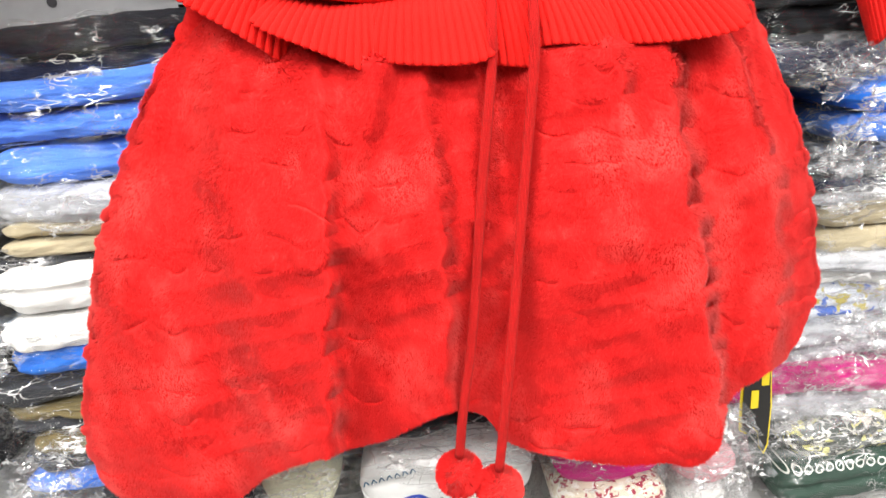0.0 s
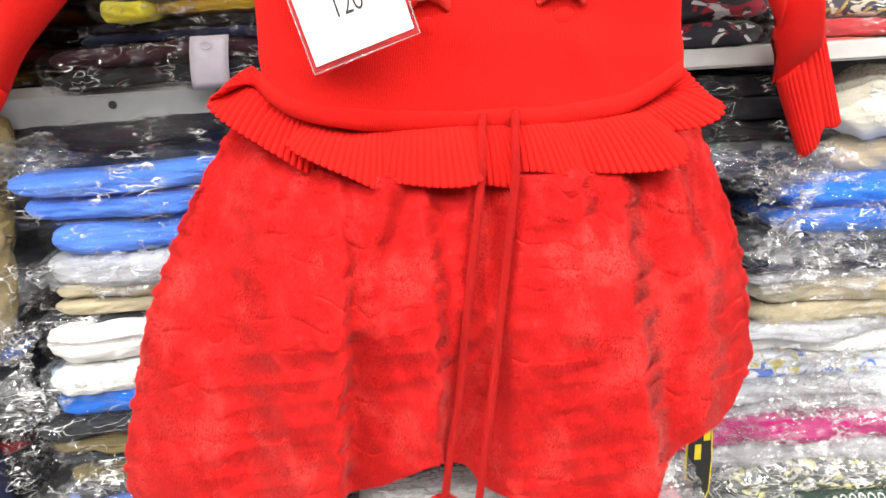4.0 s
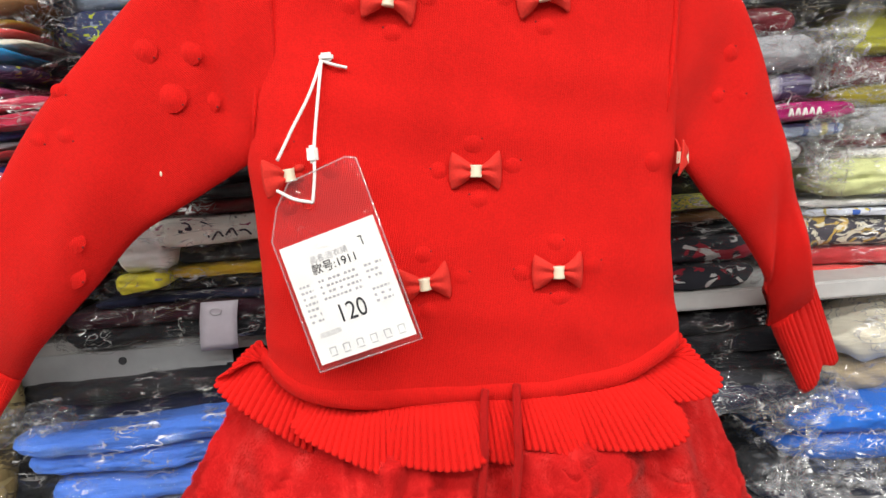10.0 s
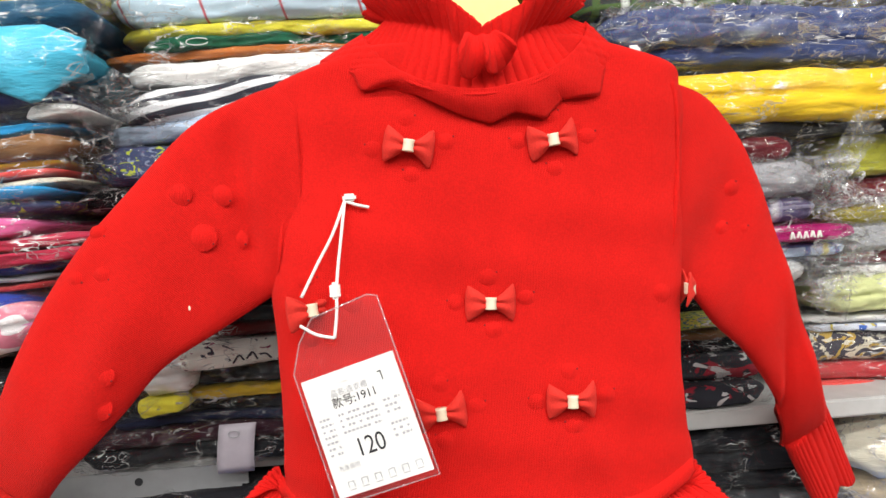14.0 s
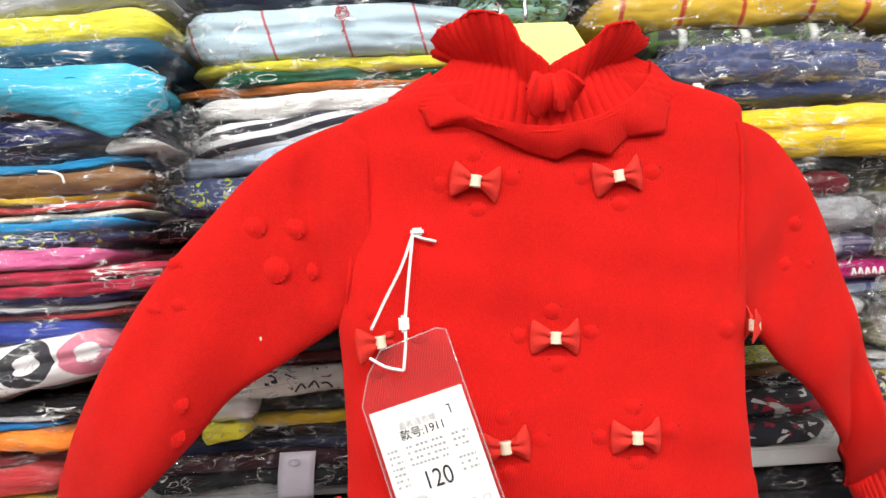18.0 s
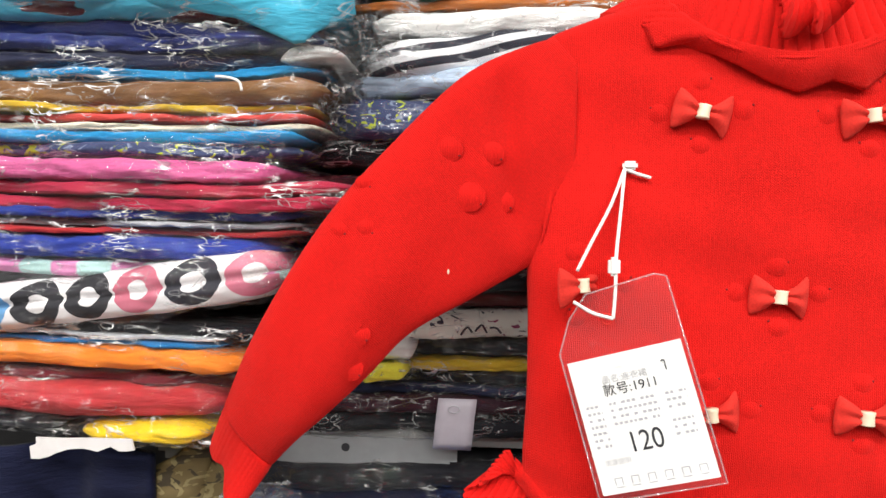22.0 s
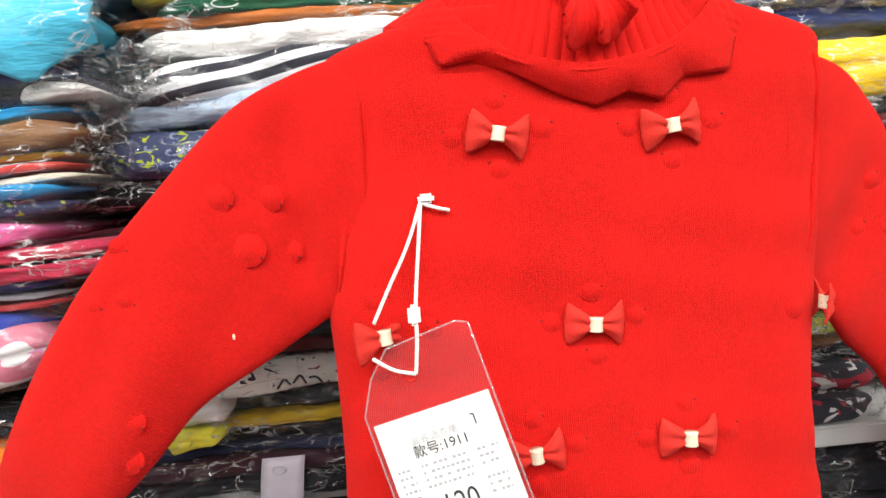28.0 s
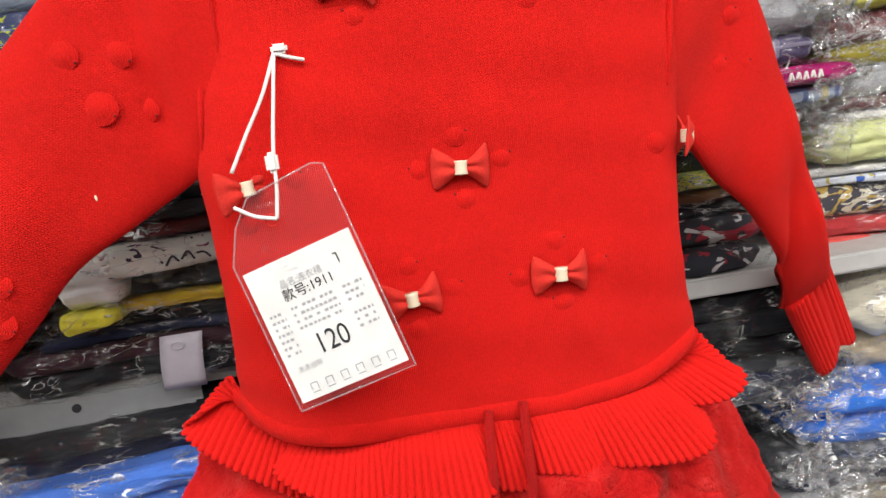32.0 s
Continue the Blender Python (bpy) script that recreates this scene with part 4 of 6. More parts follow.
def cuff(o0, i0, o1, i1, y0, y1, ribs, deep=0.05, notch=0.0, twist=0.0):
    """A ribbed cuff between its start and end edge; the end edge dips in by notch."""
    n, m = 18, 260
    a = np.linspace(0, 2 * math.pi, m, endpoint=False)
    P = np.zeros((n, m, 3))
    for i, v in enumerate(np.linspace(0, 1, n)):
        rib = 1 + deep * (np.abs(np.sin(a * ribs)) ** 0.7 - 0.6)
        c = np.cos(a) * np.abs(np.cos(a)) ** -0.15
        pull = v * (1 - notch * np.exp(-(((c - 0.1) / 0.35) ** 2)) * v)
        ox, oz = o0[0] + (o1[0] - o0[0]) * pull, o0[1] + (o1[1] - o0[1]) * pull
        ix, iz = i0[0] + (i1[0] - i0[0]) * pull, i0[1] + (i1[1] - i0[1]) * pull
        hug = 0.96 + 0.04 * min(1.0, v * 6)
        P[i, :, 0] = (ox + ix) / 2 + (ox - ix) / 2 * c * hug
        P[i, :, 1] = y0 + (y1 - y0) * v + twist * v * c - (0.0138 - 0.004 * v) * np.sign(np.sin(a)) * np.abs(np.sin(a)) ** 0.8 * rib
        P[i, :, 2] = (oz + iz) / 2 + (oz - iz) / 2 * c * hug
    # the end turns inward, so that the cuff reads as an open tube
    mid = P[-1].mean(0)
    inner = [mid + (P[-1] - mid) * f + (P[-4] - P[-1]) * g for f, g in ((0.93, 0.0), (0.88, 0.4), (0.86, 1.0))]
    return grid_mesh("cuff", np.concatenate([P, np.stack(inner)]), wrap_v=True, caps=True)


part("cuff", cuff((-0.364, 1.3695), (-0.331, 1.3255), (-0.388, 1.330), (-0.355, 1.291), 0.006, 0.017, 20, 0.04, 0.22, 0.018), RIBKNIT, dress, "ribbed knit cuff")
part("cuff", cuff((0.291, 1.341), (0.258, 1.296), (0.329, 1.258), (0.296, 1.226), 0.080, 0.098, 15, 0.14, 0.12), RIBKNIT, dress, "ribbed knit cuff")

# raised seams at the armholes
for pts in ([(x, fy(x, z) - 0.0012, z) for x, z in ((-0.1445, 1.604), (-0.141, 1.585), (-0.1395, 1.545), (-0.146, 1.505), (-0.150, 1.482))],
            [(x, fy(x, z) - 0.0004, z) for x, z in ((0.147, 1.602), (0.149, 1.580), (0.148, 1.545), (0.143, 1.505), (0.140, 1.482))]):
    part("armhole_seam", tube("armhole_seam", smooth_line(pts, 40), 0.0021, 8, [min(1.0, 0.15 + (39 - i) / 14) for i in range(40)]), KNIT, dress)

# skirt: plush tube with deep soft pleats and tiers of tufts
HEMX = (-0.300, -0.255, -0.212, -0.184, -0.139, -0.096, -0.053, -0.028, -0.009, 0.029, 0.093, 0.132, 0.143, 0.160, 0.198, 0.216)
HEMZ = (0.985, 0.962, 0.962, 0.981, 0.994, 1.002, 1.018, 1.010, 0.989, 0.971, 0.959, 0.970, 1.002, 1.013, 1.033, 1.058)
LEFTZ, LEFTX = (0.960, 0.988, 1.027, 1.075, 1.116, 1.155, 1.200, 1.257, 1.300), (-0.302, -0.309, -0.307, -0.293, -0.279, -0.266, -0.245, -0.212, -0.186)
RIGHTZ, RIGHTX = (0.960, 1.055, 1.090, 1.146, 1.200, 1.242, 1.300), (0.208, 0.226, 0.221, 0.211, 0.197, 0.185, 0.160)
SN, SM = 520, 250
s = np.linspace(0, 1, SN)
v = np.linspace(0, 1, SM)
S, V = np.meshgrid(s, v, indexing="ij")
hz = curve_at(HEMX, HEMZ, -0.302 + 0.520 * S)
topz = 1.300 - 0.012 * np.sin(math.pi * S) ** 0.5
Z = topz + (hz - topz) * V
xl, xr = curve_at(LEFTZ, LEFTX, Z), curve_at(RIGHTZ, RIGHTX, Z)
X = xl + (xr - xl) * S
Y = 0.024 - 0.038 * np.clip(V / 0.5, 0, 1) - 0.010 * np.sin(math.pi * S) ** 0.6 * np.clip(V * 5, 0, 1)
# folds: each swells to a furry edge and drops behind it; (x at top, middle, hem; width; depth top, middle, hem)
FZ = (0.99, 1.14, 1.25)
scallop = 0.0028 * np.abs(wave_field(X * 0.2, X * 0, Z, 34, 110.0, 8)) + 0.002 * wave_field(X, X * 0, Z, 35, 120.0, 8)
folds = (((-0.150, -0.132, -0.114), 0.075, (0.050, 0.040, 0.016)),
         ((-0.150, -0.116, -0.080), 0.028, (0.000, 0.006, 0.022)),
         ((-0.062, -0.057, -0.054), 0.050, (0.026, 0.026, 0.018)),
         ((-0.022, -0.019, -0.018), 0.016, (0.004, 0.009, 0.012)),
         ((0.070, 0.066, 0.056), 0.040, (0.000, 0.007, 0.020)),
         ((0.122, 0.102, 0.090), 0.110, (0.055, 0.046, 0.026)),
         ((0.170, 0.164, 0.130), 0.035, (0.012, 0.014, 0.016)),
         ((-0.176, -0.182, -0.166), 0.030, (0.000, 0.005, 0.014)),
         ((-0.260, -0.250, -0.215), 0.040, (0.000, 0.005, 0.012)))
for fxs, wid, dep in folds:
    d = curve_at(FZ, fxs, Z) + scallop - X
    swell = np.where(d > 0, np.exp(-np.clip(d / wid, 0, 9) ** 1.4), np.exp(-((d / 0.0115) ** 2)))
    Y = Y - np.clip(curve_at(FZ, dep, Z), 0, 1) * swell * np.clip((V - 0.01) / 0.12, 0, 1)
# the deep centre fold, and the soft hollow between the wide left folds
for fxs, wid, deep in (((-0.020, -0.010, -0.006), 0.017, 0.024), ((-0.205, -0.200, -0.190), 0.022, 0.012)):
    Y = Y + deep * np.clip(V * 3, 0, 1) * np.exp(-(((X - curve_at(FZ, fxs, Z)) / wid) ** 2))
Y = Y + 0.022 * np.abs(2 * S - 1) ** 7
F0 = np.stack([X, Y, Z], -1)
# rows of overlapping tufts with short curved partings between them
row = (Z + 0.006 * wave_field(X, X * 0, Z, 31, 40.0, 9) + 0.0022 * wave_field(X, X * 0, Z, 41, 190.0, 9) + 0.16 * X) / 0.021
ri = np.floor(row)
fz = row - ri
cell = (X + 0.008 * wave_field(X, X * 0, Z, 32, 40.0, 9)) / 0.030 + 0.5 * (ri % 2)
ci = np.floor(cell)
fx = cell - ci
lump = (np.sin(ri * 12.99 + ci * 78.23) * 43758.5) % 1.0
u2 = (2 * fx - 1) ** 2
arc = fz - 0.15 - 0.30 * lump - 0.30 * u2
tuft = np.clip(1 - u2**2, 0, 1) * np.clip(arc * 4, 0, 1) * (1 - 0.7 * np.clip(arc, 0, 1)) * (0.4 + 0.6 * lump)
parting = np.exp(-((arc / 0.040) ** 2)) * np.clip((lump - 0.45) * 3, 0, 1) * np.clip(0.95 - u2 * 1.6 + 0.6 * wave_field(X, X * 0, Z, 37, 140.0, 8), 0, 1)
Y = Y - 0.0005 * tuft - 0.0016 * wave_field(X, X * 0, Z * 0.6, 33, 58.0, 10) - 0.0005 * wave_field(X, X * 0, Z, 38, 170.0, 10) + 0.0026 * parting
X = X + 0.0045 * (2 * S - 1) ** 7 * (tuft - 0.4)
near = np.clip((0.43 + Y) / 0.418, 0.85, 1.0)
X, Z = X * near, 1.27 + (Z - 1.27) * np.where(Z < 1.27, near, 1.0)
side = np.clip((S - 0.80) / 0.20, 0, 1) ** 2
X, Y = X + 0.010 * side, Y + 0.034 * side
F = np.stack([X, Y, Z], -1)
back = F[::-1].copy()
back[..., 1] = 0.030 + 0.014 * V[::-1] + 0.034 * side[::-1]
part("skirt_back", grid_mesh("skirt_back", back), FURBASE, dress, "red plush back of the skirt")
part("skirt", grid_mesh("skirt", F), FURBASE, dress, "red plush pleated skirt")

# pile: short strands leaning down along the cloth
rng = np.random.RandomState(4)
dS, dV = np.gradient(F, axis=0), np.gradient(F, axis=1)
Nn = np.cross(dS, dV)
Nn /= np.linalg.norm(Nn, axis=-1, keepdims=True) + 1e-12
Nn *= -np.sign(Nn[..., 1:2] + 1e-9)
Ns = np.cross(np.gradient(F0, axis=0), np.gradient(F0, axis=1))
Ns /= np.linalg.norm(Ns, axis=-1, keepdims=True) + 1e-12
Ns *= -np.sign(Ns[..., 1:2] + 1e-9)
Nn = 0.75 * Ns + 0.25 * Nn
Nn /= np.linalg.norm(Nn, axis=-1, keepdims=True) + 1e-12
NSTR = 300000
area = np.linalg.norm(np.cross(dS, dV), axis=-1)[:-1, :-1].ravel() ** 0.9
pick = np.searchsorted(np.cumsum(area) / area.sum(), rng.rand(NSTR)).clip(0, area.size - 1)
iu, iv = pick // (SM - 1) + rng.rand(NSTR) * 0.99, pick % (SM - 1) + rng.rand(NSTR) * 0.99
edgy = NSTR // 14
iu[:edgy] = rng.rand(edgy) * 5
iu[edgy:2 * edgy] = SN - 1.01 - rng.rand(edgy) * 5
iv[2 * edgy:3 * edgy] = SM - 1.01 - rng.rand(edgy) * 4
a, b = iu.astype(int), iv.astype(int)
fu, fv = (iu - a)[:, None], (iv - b)[:, None]
root = F[a, b] * (1 - fu) * (1 - fv) + F[a + 1, b] * fu * (1 - fv) + F[a, b + 1] * (1 - fu) * fv + F[a + 1, b + 1] * fu * fv
nrm = Nn[a, b]
flow = np.stack([0.5 * wave_field(root[:, 0], root[:, 1] * 0, root[:, 2], 51, 70.0, 8), 0 * iu, -0.9 + 0.3 * wave_field(root[:, 0], root[:, 1] * 0, root[:, 2], 53, 60.0, 8)], -1)
flow += 0.30 * rng.normal(size=(NSTR, 3))
flow -= nrm * (flow * nrm).sum(1, keepdims=True)
away = np.zeros((NSTR, 3))
away[:, 0] = np.sign(iu - SN / 2) * np.clip(np.abs(iu / SN - 0.5) * 2 - 0.97, 0, 1) * 25
way = 0.32 * nrm + flow + away
way /= np.linalg.norm(way, axis=1, keepdims=True)
ln = (0.0017 + 0.0018 * rng.rand(NSTR))[:, None]
sidev = np.cross(way, nrm)
sidev /= np.linalg.norm(sidev, axis=1, keepdims=True) + 1e-9
shut = parting[a, b] > 0.30
ln[shut] *= 0.3
wd = 0.00036
tri = np.stack([root - sidev * wd, root + sidev * wd, root + way * ln], 1).reshape(-1, 3)
me = bpy.data.meshes.new("fur_pile")
me.vertices.add(len(tri))
me.vertices.foreach_set("co", tri.ravel())
me.loops.add(len(tri))
me.loops.foreach_set("vertex_index", np.arange(len(tri)))
me.polygons.add(NSTR)
me.polygons.foreach_set("loop_start", np.arange(NSTR) * 3)
me.update(calc_edges=True)
me.polygons.foreach_set("use_smooth", [True] * NSTR)
lie = Nn[a, b] + 0.07 * way
lie /= np.linalg.norm(lie, axis=1, keepdims=True)
me.normals_split_custom_set_from_vertices(np.repeat(lie, 3, axis=0).tolist())
tagged(part("fur_pile", me, FURPILE, dress, "short soft red plush pile"), kind="stuff")

# waist ruffle: ribbed, gathered into folds that overlap, below a drawcord channel
RN, RM = 2600, 22
LOBES = ((-0.194, -0.134, 1.298, 1.240, 0.034, 0.0), (-0.137, -0.079, 1.270, 1.234, 0.034, 0.0), (-0.077, -0.012, 1.249, 1.249, 0.030, -0.006), (-0.010, 0.022, 1.237, 1.236, 0.010, 0.0),
         (0.023, 0.064, 1.239, 1.234, 0.026, 0.009), (0.065, 0.133, 1.242, 1.255, 0.030, -0.003), (0.131, 0.167, 1.262, 1.283, 0.020, 0.0))
rim = [(-0.168 - 0.020 * q, 0.034 - 0.030 * q, 1.330 - 0.012 * q * q) for q in np.linspace(0, 1, 40)]
for k, (x0, x1, z0, z1, deep, arch) in enumerate(LOBES):
    tuck = 0.09 * (x1 - x0)
    for q in np.linspace(0, 1, 70):
        ease = 0.5 - 0.5 * math.cos(math.pi * q)
        out = math.sin(math.pi * q) ** 0.45 * (0.30 + 0.70 * q)
        rim.append((x0 - tuck + (x1 - x0 + 2 * tuck) * ease, -0.009 + 0.026 * abs(x0 + 0.014) ** 4 / 0.001 - deep * out, z0 + (z1 - z0) * q**1.5 + arch * math.sin(math.pi * q) + 0.011 * (1 - out)))
    if k + 1 < len(LOBES):
        xn = LOBES[k + 1][0] - 0.09 * (LOBES[k + 1][1] - LOBES[k + 1][0])
        rim += [(x1 + tuck + (xn - x1 - tuck) * q, -0.002 + 0.010 * math.sin(math.pi * q), z1 + 0.006 + (LOBES[k + 1][2] - z1) * q) for q in np.linspace(0, 1, 16)]
rim += [(0.169 - 0.022 * q, -0.008 + 0.042 * q, 1.286 + 0.034 * q) for q in np.linspace(0, 1, 40)]
rim = np.array(rim)


def softened(P, w):
    pad = np.concatenate([np.repeat(P[:1], w, 0), P, np.repeat(P[-1:], w, 0)])
    kern = np.hanning(2 * w + 1)
    return np.stack([np.convolve(pad[:, a], kern / kern.sum(), "valid") for a in range(3)], -1)


rim[:, 2] -= 0.45 * (softened(rim, 45)[:, 1] - rim[:, 1]) - 0.001
rim = softened(rim, 6)
run = np.concatenate([[0], np.cumsum(np.linalg.norm(np.diff(rim, axis=0), axis=1))])
at = np.linspace(0, run[-1], RN)
low = np.stack([np.interp(at, run, rim[:, a]) for a in range(3)], -1)
gather = softened(low, 170)
bend = low - gather
tx0 = gather[:, 0] * 0.88 - 0.004 + 0.35 * bend[:, 0]
tz0 = np.interp(tx0, (-0.166, -0.150, -0.125, -0.097, -0.05, 0.0, 0.07, 0.112, 0.135, 0.145), (1.322, 1.303, 1.292, 1.284, 1.282, 1.282, 1.281, 1.285, 1.295, 1.312))
high = np.stack([tx0, 0.001 + 0.030 * np.abs((tx0 + 0.012) / 0.155) ** 5 + 0.30 * bend[:, 1] + 0.0002, tz0 + 0.001], -1)
V = np.linspace(0, 1, RM)[None, :, None]
flare = np.concatenate([V**0.9, V**0.9, V**1.05], -1)
F2 = high[:, None] + (low - high)[:, None] * flare
F2[..., 1] -= 0.003 * np.sin(math.pi * V[..., 0] * 0.9)
rph = math.pi * at[:, None] / 0.0053
rib = np.abs(np.sin(rph)) ** 1.2 - 0.5
tx, ty = np.gradient(F2[..., 0], axis=0), np.gradient(F2[..., 1], axis=0)
tl = np.hypot(tx, ty) + 1e-9
amp = 0.0040 * np.clip(V[..., 0] * 2 + 0.35, 0, 1)
F2[..., 0] += amp * rib * ty / tl
F2[..., 1] -= amp * rib * tx / tl
ruf = part("waist_ruffle", grid_mesh("waist_ruffle", F2), RIBKNIT, dress, "gathered ribbed knit waist ruffle")
sol = ruf.modifiers.new("thickness", "SOLIDIFY")
sol.thickness, sol.offset = 0.0022, 0.0
# drawcord channel: a soft flat band along the waist
n, m = 120, 16
S, V = np.meshgrid(np.linspace(0, 1, n), np.linspace(-1, 1, m), indexing="ij")
cx = -0.164 + 0.310 * S
cz = curve_at([q[0] for q in WZ], [q[1] for q in WZ], cx)
Y = front_y(cx, cz) + 0.003 - 0.0058 * np.sqrt(np.clip(1 - V * V, 0, 1)) ** 1.3 + 0.0004 * wave_field(cx, cx * 0, V * 0.01, 61, 120.0, 6)
part("waist_channel", grid_mesh("waist_channel", np.stack([cx, Y, cz + 0.0085 * V], -1)), KNIT, dress, "knit drawcord channel at the waist")

# collar flounce: flat scalloped collar over the shoulders
n, m = 320, 14
s, v = np.linspace(0, 1, n), np.linspace(0, 1, m)
S, V = np.meshgrid(s, v, indexing="ij")
inx = 0.004 + 0.082 * np.sin((S - 0.5) * math.pi) * 1.0
inz = 1.652 - 0.050 * np.cos((S - 0.5) * math.pi) ** 1.2
rim = ((-0.111, 1.634), (-0.097, 1.624), (-0.086, 1.620), (-0.081, 1.608), (-0.065, 1.612), (-0.045, 1.605), (-0.013, 1.588), (0.009, 1.580), (0.027, 1.587), (0.048, 1.581), (0.062, 1.594), (0.089, 1.595), (0.094, 1.612), (0.113, 1.627))
at_s = [0.5 + math.asin(max(-1.0, min(1.0, (q[0] - 0.001) / 0.112))) / math.pi for q in rim]
otx, otz = np.interp(S, at_s, [q[0] for q in rim]), np.interp(S, at_s, [q[1] for q in rim])
X, Z = inx + (otx - inx) * V, inz + (otz - inz) * V
cs = np.clip(np.cos((S - 0.5) * math.pi), 0, 1)
droop = 0.0006 * np.sin(S * 150) * np.clip(np.abs(2 * S - 1) * 3 - 1.2, 0, 1) * np.sin(V * 14)
Y = 0.008 - 0.018 * cs**0.6 * (1 - V) - (0.0100 * cs**0.4 - 0.0018 * np.cos(S * math.pi * 12)) * V + 0.012 * np.abs(2 * S - 1) ** 5 - 0.003 * cs * np.sin(math.pi * V) + droop
col = part("collar_flounce", grid_mesh("collar_flounce", np.stack([X, Y, Z], -1)), KNIT, dress, "scalloped flat knit collar")
sol = col.modifiers.new("thickness", "SOLIDIFY")
sol.thickness, sol.offset = 0.0024, 1.0
# rolled edge of the flounce, and the raised seam where it meets the neck band
edge = np.stack([X[:, -1], Y[:, -1] - 0.001, Z[:, -1]], -1)
part("collar_edge", tube("collar_edge", softened(edge, 3)[::2].tolist(), 0.0014, 8), KNIT, dress, "rolled knit collar edge")
seam = [(inx[i, 0] * 1.03, float(Y[i, 0]) - 0.0014, inz[i, 0] - 0.0040) for i in range(6, n - 6, 4)]
part("collar_seam", tube("collar_seam", seam, 0.0014, 8), KNIT, dress, "raised knit seam round the neck")

# standing frill round the neck: a ribbed funnel that flares into a wavy edge
n, m = 960, 30
a, v = np.linspace(0, 2 * math.pi, n, endpoint=False), np.linspace(0, 1, m)
A2, V = np.meshgrid(a, v, indexing="ij")
fr = np.clip(-np.sin(A2), 0, 1)
bk = np.clip(np.sin(A2), 0, 1)
basez = 1.646 - 0.048 * fr**1.1 + 0.004 * bk
vx = 0.005 + 0.078 * np.cos(A2)
ears = np.interp(vx, (-0.080, -0.066, -0.044, -0.022, -0.014, 0.006, 0.034, 0.044, 0.062, 0.083), (1.668, 1.684, 1.690, 1.684, 1.664, 1.643, 1.660, 1.673, 1.676, 1.664))
topz = np.where(np.sin(A2) < 0, ears, 1.690 - 0.012 * bk - 0.021 * np.exp(-((np.abs(np.cos(A2)) - 1.0) / 0.10) ** 2))
rx = curve_at((0, 0.30, 0.58, 0.82, 1.0), (0.084, 0.069, 0.062, 0.070, 0.074), V)
ry = curve_at((0, 0.30, 0.58, 0.82, 1.0), (0.016, 0.018, 0.021, 0.030, 0.036), V)
rib = np.abs(np.sin(A2 * 30)) ** 0.5
lobe = np.clip((V - 0.50) / 0.50, 0, 1)
# the frill rolls outward over the two ears and lies closer at the throat
ear = np.exp(-(((vx + 0.048) / 0.026) ** 2)) + 0.9 * np.exp(-(((vx - 0.060) / 0.022) ** 2))
roll_out = 0.017 * ear * np.sin(lobe * math.pi * 0.62) ** 1.2
wob = lobe**1.5 * (0.004 * np.sin(A2 * 6 + 0.9) + 0.0025 * np.sin(A2 * 11)) + roll_out
X = 0.005 + (rx + wob * 0.55 + 0.0034 * rib) * np.cos(A2)
Y = 0.012 + (ry + wob + 0.0034 * rib) * np.sin(A2) + 0.010 * fr * V
lift = np.where(lobe > 0.72, lobe - 0.9 * (lobe - 0.72) ** 2 / 0.28 * ear.clip(0, 1), lobe)
rise = np.where(V > 0.5, 0.5 + 0.5 * lift, V)
Z = basez + (topz - basez) * rise + 0.0012 * lobe * np.sin(A2 * 8 + 1)
pleat = np.exp(-(((V - 0.54) / 0.05) ** 2)) * ear
Y, X = Y + 0.004 * pleat, X - 0.003 * pleat * np.sign(np.cos(A2))
frill = part("neck_frill", grid_mesh("neck_frill", np.stack([X, Y, Z], -1).transpose(1, 0, 2), wrap_v=True), RIBKNIT, dress, "gathered ribbed stand-up collar")
sol = frill.modifiers.new("thickness", "SOLIDIFY")
sol.thickness, sol.offset = 0.0025, 0.0

# crumpled knot at the front of the collar
n, m = 260, 26
S, V = np.meshgrid(np.linspace(-1, 1, n), np.linspace(0, 1, m), indexing="ij")
rib = np.abs(np.sin(S * 26)) ** 0.6
wave = np.sin(S * 7.2 + 0.8) * V**1.3
X = 0.005 + (0.010 + 0.012 * V) * S - 0.0045 * np.sin(S * 7.2 - 0.6) * V
Y = -0.006 - 0.016 * np.sin(math.pi * 0.72 * V) - 0.0075 * wave - 0.0016 * rib
Z = 1.643 - 0.031 * V * (1 - 0.35 * S * S) + 0.0055 * np.cos(S * 7.2 + 0.3) * V**2 + 0.006 * np.clip(V - 0.75, 0, 1) * 4 * np.clip(0.6 - np.abs(S - 0.25), 0, 1)
knot = part("collar_knot", grid_mesh("collar_knot", np.stack([X, Y, Z], -1)), RIBKNIT, dress, "crumpled gathered corner of the ribbed frill")
sol = knot.modifiers.new("thickness", "SOLIDIFY")
sol.thickness, sol.offset = 0.0026, 0.0

